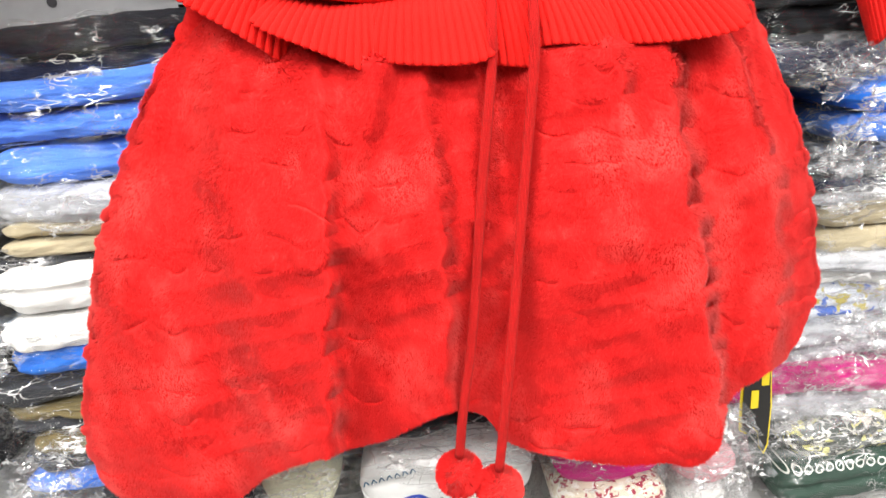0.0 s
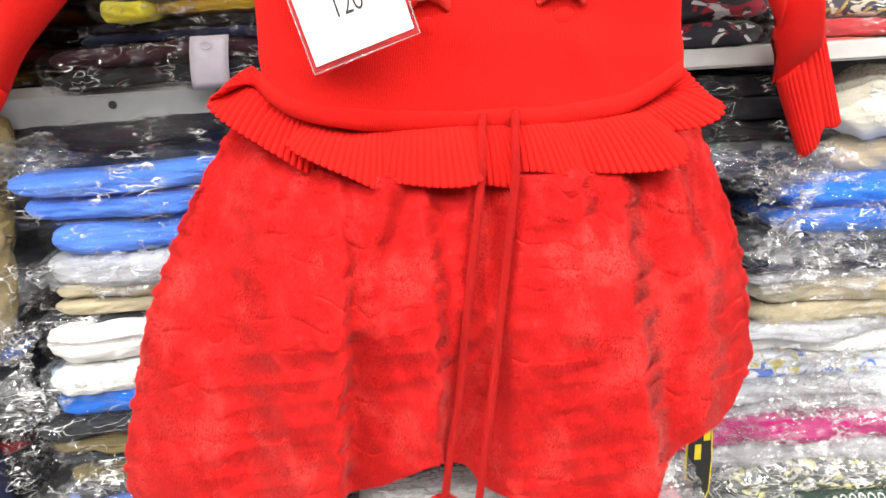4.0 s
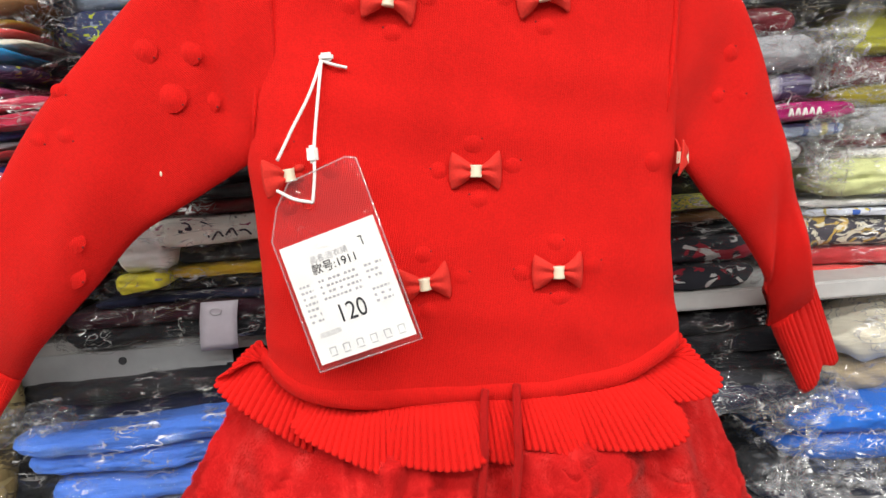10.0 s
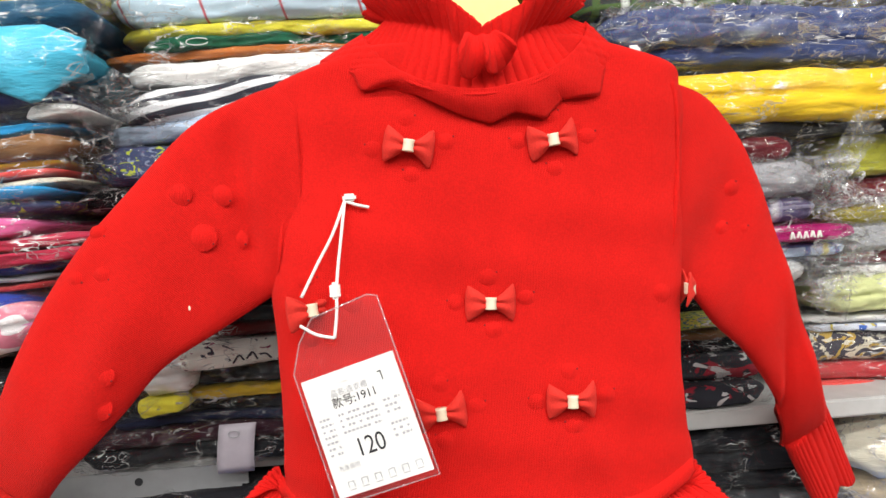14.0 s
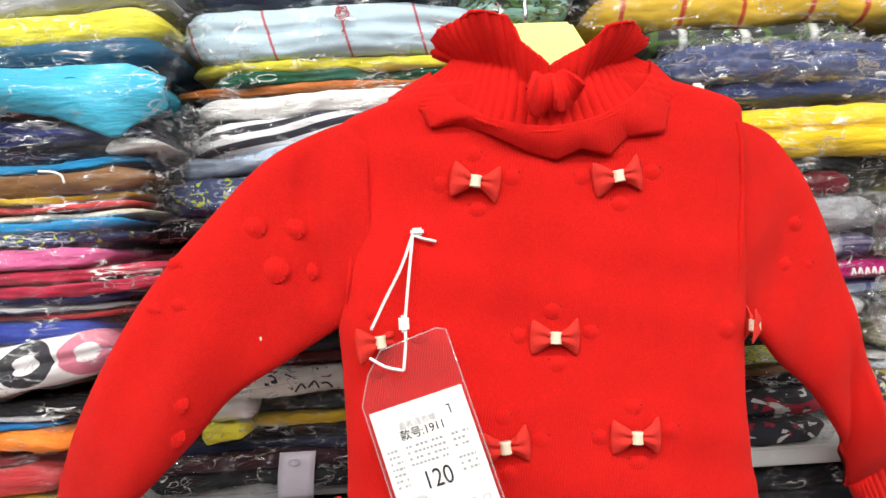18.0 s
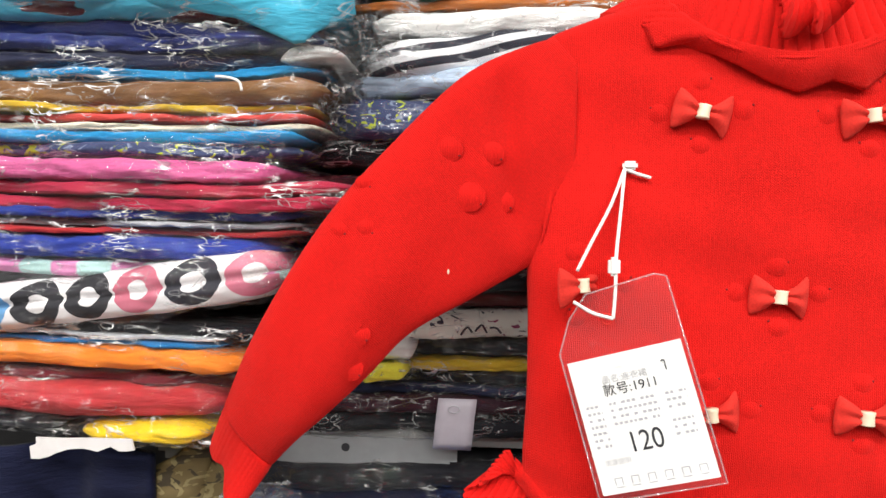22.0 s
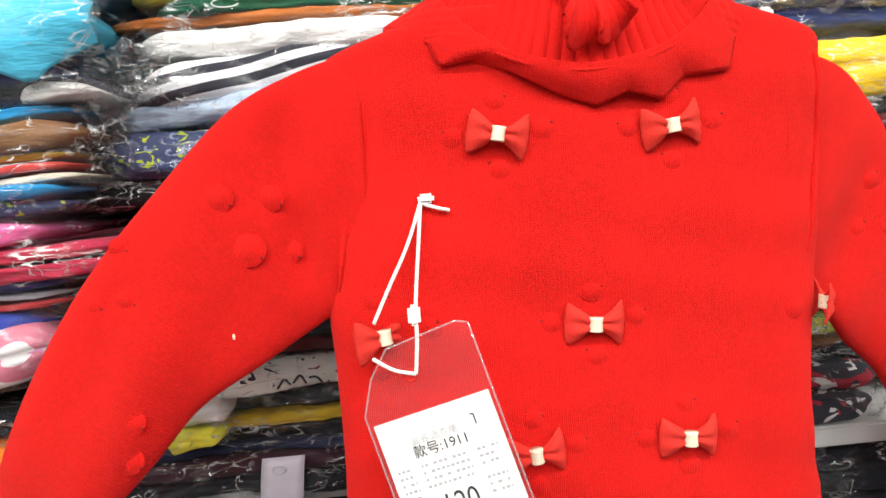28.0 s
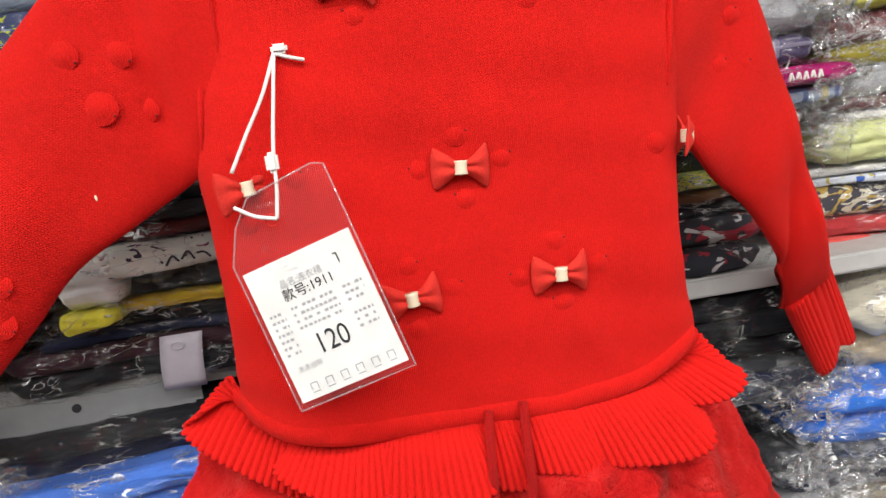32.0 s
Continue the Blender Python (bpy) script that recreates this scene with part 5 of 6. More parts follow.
# drawcords and pompoms
for pts, pc in ((((-0.003, -0.004, 1.292), (-0.005, -0.011, 1.284), (-0.008, -0.024, 1.262), (-0.010, -0.027, 1.240), (-0.022, -0.038, 1.170), (-0.034, -0.046, 1.090), (-0.044, -0.050, 1.040), (-0.049, -0.047, 1.004)), (-0.050, -0.045, 0.990)),
                (((0.020, -0.004, 1.294), (0.0185, -0.011, 1.286), (0.016, -0.024, 1.262), (0.014, -0.028, 1.240), (0.001, -0.040, 1.160), (-0.010, -0.050, 1.090), (-0.019, -0.055, 1.035), (-0.0245, -0.052, 0.995)), (-0.025, -0.050, 0.979))):
    cord = part("drawcord", tube("drawcord", smooth_line(pts, 60), 0.0031, 8), CORD, dress, "red braided drawcord")
    rng = np.random.RandomState(int(1000 * pc[2]))
    d = rng.normal(size=(2600, 3))
    d /= np.linalg.norm(d, axis=1, keepdims=True)
    bm = bmesh.new()
    bmesh.ops.create_icosphere(bm, subdivisions=3, radius=0.0125, matrix=Matrix.Translation(pc))
    for q in d:
        q = Vector(q)
        t1 = q.orthogonal().normalized() * 0.0005
        e = Vector(pc) + q * (0.0150 + 0.0014 * float(rng.rand()))
        g = Vector(pc) + q * 0.011
        bm.faces.new([bm.verts.new(g + t1), bm.verts.new(g - t1), bm.verts.new(e - t1 * 0.6), bm.verts.new(e + t1 * 0.6)])
    part("pompom", bm, FURPILE, cord, "fluffy red yarn pompom")


# bows with satin knots, and the knitted bobbles round them
def bow(x, z, y, turn, size=0.018, squash=1.0, yaw=0.0, parent=dress):
    M = Matrix.Translation((x, y, z)) @ Euler((0, radians(turn), 0)).to_matrix().to_4x4() @ Euler((0, 0, radians(yaw))).to_matrix().to_4x4()
    n, m = 22, 16
    main = None
    for sg in (-1, 1):
        P = np.zeros((n, m, 3))
        for i, u in enumerate(np.linspace(0, 1, n)):
            half = (0.0028 + 0.0118 * u**1.1) * (1 - 0.08 * max(0.0, (u - 0.75) / 0.25) ** 2)
            for j, w in enumerate(np.linspace(-1, 1, m)):
                puff = -0.0044 * math.sin(math.pi * min(u, 1.0)) ** 0.7 * (1 - 0.55 * w * w) + 0.0016 * math.cos(w * 6.3) * (1 - u) ** 0.6 - 0.0010 * w * u - 0.0015 + 0.0022 * u
                P[i, j] = M @ Vector((sg * squash * size * (0.14 + 0.80 * u + 0.10 * u * u * (1 - abs(w) ** 3)), puff, half * w + 0.0008 * math.sin(u * 4 + w * 2 + sg)))
        ob = part("bow_loop", grid_mesh("bow_loop", P), RIBBON, main or parent, "red grosgrain ribbon loop" if not main else "")
        if main is None:
            main = ob
            main.name = "ribbon_bow"
        sol2 = ob.modifiers.new("thickness", "SOLIDIFY")
        sol2.thickness, sol2.offset = 0.0012, 0.0
    P = np.zeros((12, 16, 3))
    for i, w in enumerate(np.linspace(-1, 1, 12)):
        for j in range(16):
            an = j * math.pi / 8
            P[i, j] = M @ Vector((0.0044 * math.cos(an) * (1 - 0.12 * (1 - w * w)), -0.0035 + 0.0042 * math.sin(an), 0.0042 * w))
    part("knot", grid_mesh("knot", P, wrap_v=True, caps=True), SATIN, main, "cream satin knot")


HOLE = plain("dark_knit_hole", (0.20, 0.006, 0.006), 0.95)


def bobble(x, y, z, r=0.0068, tall=0.9, hole=None):
    bm = bmesh.new()
    bmesh.ops.create_uvsphere(bm, u_segments=20, v_segments=12, radius=1.0)
    for q in bm.verts:
        dome = max(0.0, 1 - q.co.x**2 - q.co.z**2) ** 1.3
        q.co = Vector((x + q.co.x * r * 1.15, y + (dome if q.co.y > 0 else -dome) * r * 0.32, z + q.co.z * r * 1.15 * tall))
    for f in bm.faces:
        f.smooth = True
    ob = part("bobble", bm, KNIT, dress, "small raised knit bobble")
    if hole:
        bm = bmesh.new()
        bmesh.ops.create_uvsphere(bm, u_segments=8, v_segments=6, radius=0.0008, matrix=Matrix.Translation((x + hole[0] * r, y - 0.0004, z + hole[1] * r)))
        part("stitch_hole", bm, HOLE, ob)
    return ob


for bx, bz, turn, sq, yaw in ((-0.051, 1.566, 12, 1, 0), (0.053, 1.564, -6, 1, 0), (0.0, 1.450, 4, 1, 0), (0.054, 1.375, 2, 1, 0), (-0.041, 1.374, -4, 1, 0), (-0.127, 1.456, -6, 0.95, 35)):
    bow(bx, bz, fy(bx, bz) - 0.003, turn, 0.0172, sq, yaw)
    for dx, dz, hl in ((0, 0.020, (0.9, 0.3)), (-0.0255, 0.001, (-0.8, 0.4)), (0.0265, 0.002, (0.9, 0.5)), (0.001, -0.020, (-0.9, 0.6))):
        if -0.145 < bx + dx < 0.14:
            bobble(bx + dx, fy(bx + dx, bz + dz) + 0.0004, bz + dz, hole=hl)
bow(0.1475, 1.449, 0.008, 4, 0.0165, 0.7, 82)
bobble(0.126, fy(0.126, 1.448), 1.448, hole=(-1, 0.2))


def on_sleeve(data, x, z):
    Xs, Ys, Zv = data
    near = (Xs - x) ** 2 + (Zv - z) ** 2 + np.where(Ys > np.median(Ys), 1.0, 0.0)
    return float(Ys.ravel()[np.argmin(near)])


for x, z, r in ((-0.210, 1.541, 0.0078), (-0.183, 1.539, 0.0074), (-0.197, 1.511, 0.0092), (-0.176, 1.508, 0.0070), (-0.264, 1.519, 0.0050), (-0.279, 1.489, 0.0050), (-0.262, 1.490, 0.0056),
                (-0.290, 1.427, 0.0052), (-0.266, 1.423, 0.0072), (-0.272, 1.400, 0.0080)):
    bobble(x, on_sleeve(LEFT_SLEEVE, x, z) + (0.0002 if z > 1.45 else 0.0022), z, r, 0.9, (0.8, -0.5))
for x, z, r in ((0.196, 1.523, 0.0066), (0.187, 1.491, 0.0066), (0.205, 1.490, 0.0034)):
    bobble(x, on_sleeve(RIGHT_SLEEVE, x, z) + 0.0002, z, r, 0.9, (0.7, 0.6))

# ---- hanger ----
hanger = thing("clothes_hanger", "pale yellow plastic hanger with a metal hook", "hanger", at=(0.0, 0.01, 1.62))
LEMONPLASTIC = plain("pale_yellow_plastic", (0.86, 0.80, 0.26), 0.35)
STEEL = plain("hook_steel", (0.6, 0.6, 0.6), 0.25, 1.0)
bm = bmesh.new()
prof = ((-0.032, 1.640), (0.045, 1.638), (0.040, 1.664), (0.029, 1.684), (-0.020, 1.685), (-0.026, 1.664))
fr = [bm.verts.new((x, 0.010, z)) for x, z in prof]
bk = [bm.verts.new((x, 0.022, z)) for x, z in prof]
bm.faces.new(fr), bm.faces.new(bk[::-1])
for i in range(6):
    j = (i + 1) % 6
    bm.faces.new((fr[j], fr[i], bk[i], bk[j]))
bmesh.ops.recalc_face_normals(bm, faces=bm.faces[:])
bmesh.ops.bevel(bm, geom=bm.edges[:], offset=0.0025, segments=2, affect="EDGES")
part("neck_plate", bm, LEMONPLASTIC, hanger)
part("shoulder_bar", tube("shoulder_bar", smooth_line([(-0.13, 0.016, 1.612), (-0.07, 0.016, 1.632), (0.005, 0.016, 1.645), (0.08, 0.016, 1.632), (0.135, 0.016, 1.608)], 24), 0.006, 10), LEMONPLASTIC, hanger)
part("shoulder_tab", box(0.1175, 0.1275, 0.013, 0.019, 1.622, 1.633), plain("white_plastic", (0.75, 0.72, 0.72), 0.4), hanger, "small white plastic tab")
part("hook", tube("hook", smooth_line([(-0.004, 0.016, 1.684), (-0.005, 0.016, 1.74), (-0.005, 0.018, 1.775), (-0.003, 0.03, 1.79), (0.0, 0.045, 1.775)], 30), 0.0016, 8), STEEL, hanger)

# ---- price tag ----
PAPER = plain("white_card", (0.82, 0.82, 0.80), 0.6)
INK = plain("black_ink", (0.02, 0.02, 0.025), 0.7)
FAINT = plain("grey_ink", (0.42, 0.42, 0.44), 0.7)
SLEEVEFILM = film("tag_sleeve_film", 0.012, 0.045, 0.5, dense=0.58)
STRING = plain("white_string", (0.80, 0.79, 0.76), 0.8, bump=0.5, bscale=900.0)
pricetag = thing("price_tag", "white price card in a clear plastic sleeve on a string", "price tag", at=(-0.09, -0.035, 1.38))
# card frame: origin at the card's centre, tilted in its plane
tag_x = Vector((0.064, -0.014, 0.020)).normalized()
tag_z = Vector((-0.022, 0.010, 0.077))
tag_z = (tag_z - tag_x * tag_z.dot(tag_x)).normalized()
tag_y = tag_z.cross(tag_x)
TAG = Matrix.Translation((-0.092, -0.0390, 1.3795)) @ Matrix((tag_x, tag_y, tag_z)).transposed().to_4x4()


def tagrect(x0, x1, z0, z1, y):
    bm = bmesh.new()
    pts = [(x0, z0), (x1, z0), (x1, z1), (x0, z1)]
    vs = [bm.verts.new(TAG @ Vector((x, y, z))) for x, z in pts]
    bm.faces.new(vs)
    return bm


def tagslab(x0, x1, z0, z1, y0, y1, bevel=0.0):
    bm = box(x0, x1, y0, y1, z0, z1, bevel)
    bm.transform(TAG)
    return bm


card = part("card", tagslab(-0.034, 0.034, -0.0405, 0.0405, -0.0004, 0.0004), PAPER, pricetag, "white printed price card")
bm = bmesh.new()
outline = ((-0.037, -0.0445), (0.0365, -0.0445), (0.0365, 0.078), (0.030, 0.081), (-0.012, 0.079), (-0.026, 0.066), (-0.037, 0.047))
for yy in (-0.0013, 0.0013):
    bm.faces.new([bm.verts.new(TAG @ Vector((x, yy, z))) for x, z in outline])
part("plastic_sleeve", bm, SLEEVEFILM, pricetag, "clear plastic pouch with a hole")
rim = [TAG @ Vector((x, 0, z)) for x, z in outline]
part("sleeve_edge", tube("sleeve_edge", [tuple(rim[i % 7] * (1 - k) + rim[(i + 1) % 7] * k) for i in range(7) for k in (0, 0.5)] + [tuple(rim[0])], 0.0006, 6), film("sleeve_rim", 0.14, 0.15, 0.2), pricetag, "welded pouch edge")


def print_text(body, x, z, size, ink, name="printing", scale_x=1.0):
    cu = bpy.data.curves.new(name, "FONT")
    cu.body, cu.size, cu.align_x, cu.align_y = body, size, "CENTER", "CENTER"
    tmp = bpy.data.objects.new(name, cu)
    scene.collection.objects.link(tmp)
    me = bpy.data.meshes.new_from_object(tmp.evaluated_get(bpy.context.evaluated_depsgraph_get()))
    bpy.data.objects.remove(tmp)
    me.transform(TAG @ Matrix.Translation((x, -0.0009, z)) @ Euler((radians(90), 0, 0)).to_matrix().to_4x4() @ Matrix.Diagonal((scale_x, 1, 1, 1)))
    me.materials.clear()
    me.materials.append(ink)
    return part(name, me, ink, card)


print_text("120", -0.001, -0.0128, 0.0172, INK, scale_x=0.84)
print_text("款号:1911", -0.001, 0.0196, 0.0078, INK)
print_text("品名:连衣裙", -0.003, 0.0262, 0.0052, FAINT)
print_text("洗涤说明", -0.020, -0.0222, 0.0040, FAINT)
rb = random.Random(3)
for row in range(7):
    z = 0.0118 - row * 0.0040
    for x0, x1, ink in ((-0.030, -0.021, FAINT), (-0.016, 0.012, FAINT), (0.017, 0.029, FAINT)):
        if (row in (4, 5, 6) and x0 == -0.016) or (row == 3 and x0 > 0):
            continue
        x = x0
        while x < x1:
            w = 0.0014 + 0.0010 * rb.random()
            part("print_bar", tagrect(x, min(x + w, x1), z - 0.0008, z + 0.0008, -0.0008), ink, card)
            x += w + 0.0009 + 0.0022 * (rb.random() < 0.3)
for k in range(6):
    x = -0.025 + k * 0.0098
    part("care_mark", tagrect(x, x + 0.0048, -0.0372, -0.0366, -0.0008), FAINT, card)
    for dx in (0.0, 0.0042):
        part("care_mark", tagrect(x + dx, x + dx + 0.0006, -0.0355, -0.0312, -0.0008), FAINT, card)
    part("care_mark", tagrect(x, x + 0.0048, -0.0318, -0.0312, -0.0008), FAINT, card)
part("pen_mark", tagrect(0.0195, 0.0215, 0.0305, 0.0312, -0.0008), INK, card)
part("pen_mark", tagrect(0.0213, 0.0220, 0.0250, 0.0312, -0.0008), INK, card)

hole = [TAG @ Vector((-0.0035 + 0.0034 * math.cos(q), -0.0016, 0.0615 + 0.0034 * math.sin(q))) for q in np.linspace(0, 2 * math.pi, 19)]
part("punch_hole", tube("punch_hole", [tuple(q) for q in hole], 0.0005, 6), RIBBON, pricetag, "round punched hole")
# string: from the hole up to the plastic lock, behind the bow and up to the pin
for pts in (((-0.109, -0.0345, 1.438), (-0.107, -0.029, 1.455), (-0.106, -0.024, 1.475), (-0.102, -0.015, 1.505), (-0.0985, -0.006, 1.5305)),
            ((-0.0985, -0.006, 1.5305), (-0.108, -0.014, 1.507), (-0.120, -0.022, 1.485), (-0.130, -0.028, 1.466)),
            ((-0.132, -0.029, 1.447), (-0.121, -0.033, 1.441), (-0.109, -0.0345, 1.438)),
            ((-0.0985, -0.006, 1.530), (-0.091, -0.006, 1.527), (-0.082, -0.005, 1.5245))):
    part("string", tube("string", smooth_line(pts, 24), 0.0011, 8), STRING, pricetag, "thin white cotton string")
part("string_lock", box(-0.1110, -0.1040, -0.029, -0.022, 1.463, 1.4745, 0.0018), STRING, pricetag, "white plastic string lock")
part("pin_head", box(-0.1000, -0.0905, -0.008, -0.003, 1.5295, 1.535, 0.0015), STRING, pricetag, "white plastic pin head")

# ---- loose pieces among the stacks ----
# the trousers' front corner, hanging over the stack below
n, m = 40, 24
S, V = np.meshgrid(np.linspace(0, 1, n), np.linspace(0, 1, m), indexing="ij")
X = -0.56 + 0.283 * S
tip = np.interp(S, (0.0, 0.45, 0.70, 0.86, 1.0), (1.652, 1.648, 1.636, 1.6165, 1.650))
Z = 1.676 - 0.004 * S - 0.012 * np.clip(S - 0.9, 0, 1) * 10 + (tip - 1.674) * V
Y = 0.016 - 0.010 * np.sin(math.pi * V) + 0.010 * V * (1 - S) + 0.0016 * wave_field(X, X * 0, Z, 77, 90.0, 8)
corner = part("hanging_corner", grid_mesh("hanging_corner", np.stack([X, Y, Z], -1)), CYAN, BAGS["bright sky-blue folded trousers drooping at the corner"])
corner.modifiers.new("thickness", "SOLIDIFY").thickness = 0.006
Y2 = Y - 0.006 - 0.0015 * wave_field(X, X * 0, Z, 78, 160.0, 8)
part("film_corner", grid_mesh("film_corner", np.stack([X * 1.0 + 0.006 * S, Y2, Z - 0.006 * V], -1)), CLEAR, BAGS["bright sky-blue folded trousers drooping at the corner"], "clear crinkled film")

# translucent header strip of a bag, lying along the shelf edge
strip = thing("plastic_strip", "milky plastic bag header with a punched hole", "plastic strip", at=(-0.3, 0.098, 1.306))
bm = box(-0.46, -0.208, 0.0935, 0.0955, 1.294, 1.318, 0)
bmesh.ops.bevel(bm, geom=[e for e in bm.edges if abs(e.verts[0].co.y - e.verts[1].co.y) > 0.001], offset=0.006, segments=4, affect="EDGES")
part("sheet", bm, plain("milky_plastic", (0.30, 0.31, 0.32), 0.3, bump=0.4, bscale=60.0), strip)
bm = bmesh.new()
bmesh.ops.create_cone(bm, cap_ends=True, segments=18, radius1=0.0034, radius2=0.0034, depth=0.0008, matrix=Matrix.Translation((-0.30, 0.0932, 1.309)) @ Euler((radians(90), 0, 0)).to_matrix().to_4x4())
part("punched_hole", bm, plain("dark_gap", (0.03, 0.03, 0.035), 0.8), strip, "round dark punched hole")

# paper label band on the plum trousers
label_band = thing("paper_label", "white paper label band on plum black trousers", "label", at=(-0.21, 0.07, 1.32))
P = [[(-0.226 + 0.030 * u + 0.004 * w, 0.0675 + 0.004 * (w - 0.5) ** 2 * 4, 1.318 + 0.040 * w) for w in np.linspace(0, 1, 8)] for u in np.linspace(0, 1, 6)]
band = part("band", grid_mesh("band", P), plain("label_paper", (0.40, 0.37, 0.42), 0.5), label_band)
band.modifiers.new("thickness", "SOLIDIFY").thickness = 0.0006
ring = [(-0.2095 + 0.0045 * math.cos(q), 0.0662, 1.351 + 0.0028 * math.sin(q)) for q in np.linspace(0, 2 * math.pi, 25)]
part("round_mark", tube("round_mark", ring, 0.0004, 6), GREYC, label_band)

# hanging navy garment with its white neck card, below the far-left stack
navy = thing("hanging_garment", "navy blue garment hanging under the shelf", "clothes", at=(-0.5, 0.05, 0.95))
n, m = 60, 40
S, V = np.meshgrid(np.linspace(0, 1, n), np.linspace(0, 1, m), indexing="ij")
X = -0.75 + 0.30 * S + 0.02 * V * (S - 0.5)
Y = 0.070 - 0.012 * np.sin(S * 14 + V) - 0.02 * np.sin(S * math.pi) - 0.006 * np.sin(S * 31 + 2 * V)
Z = 1.318 - 0.38 * V - 0.010 * S**4
navy_cloth = part("drape", grid_mesh("drape", np.stack([X, Y, Z], -1)), cloth("midnight_jersey", (0.005, 0.007, 0.028)), navy)
navy_cloth.modifiers.new("thickness", "SOLIDIFY").thickness = 0.006
neck_card = thing("neck_card", "white scalloped card above a navy garment", "card", at=(-0.485, 0.02, 1.316))
bm = bmesh.new()
rim = ((-0.513, 1.334), (-0.493, 1.334), (-0.469, 1.335), (-0.44, 1.335), (-0.438, 1.327), (-0.444, 1.326), (-0.45, 1.326), (-0.456, 1.329), (-0.466, 1.325), (-0.477, 1.327), (-0.488, 1.326), (-0.497, 1.323), (-0.503, 1.32), (-0.51, 1.318), (-0.517, 1.318), (-0.518, 1.327), (-0.513, 1.329))
vs = [bm.verts.new((x, 0.018, z)) for x, z in rim]
f = bm.faces.new(vs)
ex = bmesh.ops.extrude_face_region(bm, geom=[f])
for q in ex["geom"]:
    if isinstance(q, bmesh.types.BMVert):
        q.co.y += 0.0012
bmesh.ops.recalc_face_normals(bm, faces=bm.faces[:])
part("card_sheet", bm, plain("neck_card_paper", (0.66, 0.63, 0.62), 0.6), neck_card)


def roll(label, pts, radius, material, flat=0.7, category="folded clothes"):
    """A rolled or folded garment lying along a line, with soft creases."""
    ob = thing("rolled_garment", label, category, at=pts[0])
    line = [Vector(q) for q in smooth_line(pts, 40)]
    P = []
    for i, p in enumerate(line):
        d = (line[min(i + 1, 39)] - line[max(i - 1, 0)]).normalized()
        nn = d.cross(Vector((0, 1, 0))).normalized()
        endr = min(1.0, 0.35 + 3.0 * min(i, 39 - i) / 39)
        P.append([tuple(p + (nn * math.cos(a) + Vector((0, 1, 0)) * math.sin(a) * flat) * radius * endr * (1 + 0.07 * math.sin(a * 3 + i * 0.3) + 0.05 * math.sin(a * 7 + i * 0.9))) for a in np.linspace(0, 2 * math.pi, 36, endpoint=False)])
    part("roll", grid_mesh("roll", P, wrap_v=True, caps=True), material, ob)
    if radius > 0.015 and material is not KHAKI:
        Q = np.asarray(P)
        mid = Q.mean(axis=1, keepdims=True)
        rngw = np.random.RandomState(int(1000 * radius) + len(label))
        Q = mid + (Q - mid) * (1.10 + 0.05 * rngw.rand(*Q.shape[:2], 1)) + np.array([0, -0.003, 0])
        part("film_wrap", grid_mesh("film_wrap", Q, wrap_v=True, smooth=False), CLEAR, ob, "clear crinkled film")
    return ob


roll("khaki camouflage garment rolled beside navy cloth", ((-0.470, 0.085, 1.16), (-0.450, 0.080, 1.24), (-0.415, 0.080, 1.312)), 0.024, KHAKI)
roll("khaki camouflage trousers rolled upright", ((-0.425, 0.090, 1.17), (-0.412, 0.085, 1.25), (-0.388, 0.085, 1.305)), 0.020, KHAKI)
roll("tan brown rolled trousers standing on end", ((-0.500, 0.10, 1.12), (-0.470, 0.095, 1.19), (-0.455, 0.095, 1.25)), 0.024, OLIVE)
roll("olive rolled trousers standing in film", ((-0.445, 0.085, 1.10), (-0.428, 0.080, 1.17), (-0.422, 0.080, 1.235)), 0.022, cloth("olive_twill", (0.22, 0.17, 0.08), 1400.0))
roll("cream rolled cotton trousers below the shelf board", ((0.345, 0.165, 1.262), (0.45, 0.165, 1.268), (0.62, 0.165, 1.270)), 0.035, cloth("cream_twill", (0.84, 0.79, 0.64), 1400.0), 1.0)
roll("tan rolled trousers under the cream ones", ((0.352, 0.175, 1.215), (0.45, 0.175, 1.212), (0.62, 0.17, 1.210)), 0.020, cloth("tan_twill", (0.50, 0.40, 0.26), 1400.0), 1.0)
roll("beige marled knit roll on dark denim", ((-0.122, 0.062, 1.742), (-0.09, 0.060, 1.745), (-0.055, 0.062, 1.747)), 0.0075, blotched("marled_knit", (0.52, 0.44, 0.34), ((0.30, 0.22, 0.16), (0.70, 0.64, 0.55)), 260.0, 0.52))

# black and yellow swing tag hanging beside the hem
swing = thing("swing_tag", "black swing tag edged in yellow", "hang tag", at=(0.2, 0.045, 0.92))
shape = ((0.183, 0.992), (0.206, 0.996), (0.2085, 0.955), (0.2075, 0.918), (0.2045, 0.909), (0.200, 0.916), (0.1985, 0.930), (0.193, 0.936), (0.188, 0.930), (0.1825, 0.934), (0.182, 0.955))
for name, mt, y0, grow in (("tag_edge", plain("yellow_card", (0.70, 0.55, 0.02), 0.4), 0.0462, 1.0), ("tag_face", plain("black_card", (0.015, 0.015, 0.015), 0.35), 0.0448, 0.86)):
    bm = bmesh.new()
    f = bm.faces.new([bm.verts.new((0.1955 + (x - 0.1955) * grow, y0, 0.953 + (z - 0.953) * (0.5 + grow / 2))) for x, z in shape])
    ex = bmesh.ops.extrude_face_region(bm, geom=[f])
    for q in ex["geom"]:
        if isinstance(q, bmesh.types.BMVert):
            q.co.y += 0.0008
    bmesh.ops.recalc_face_normals(bm, faces=bm.faces[:])
    part(name, bm, mt, swing)
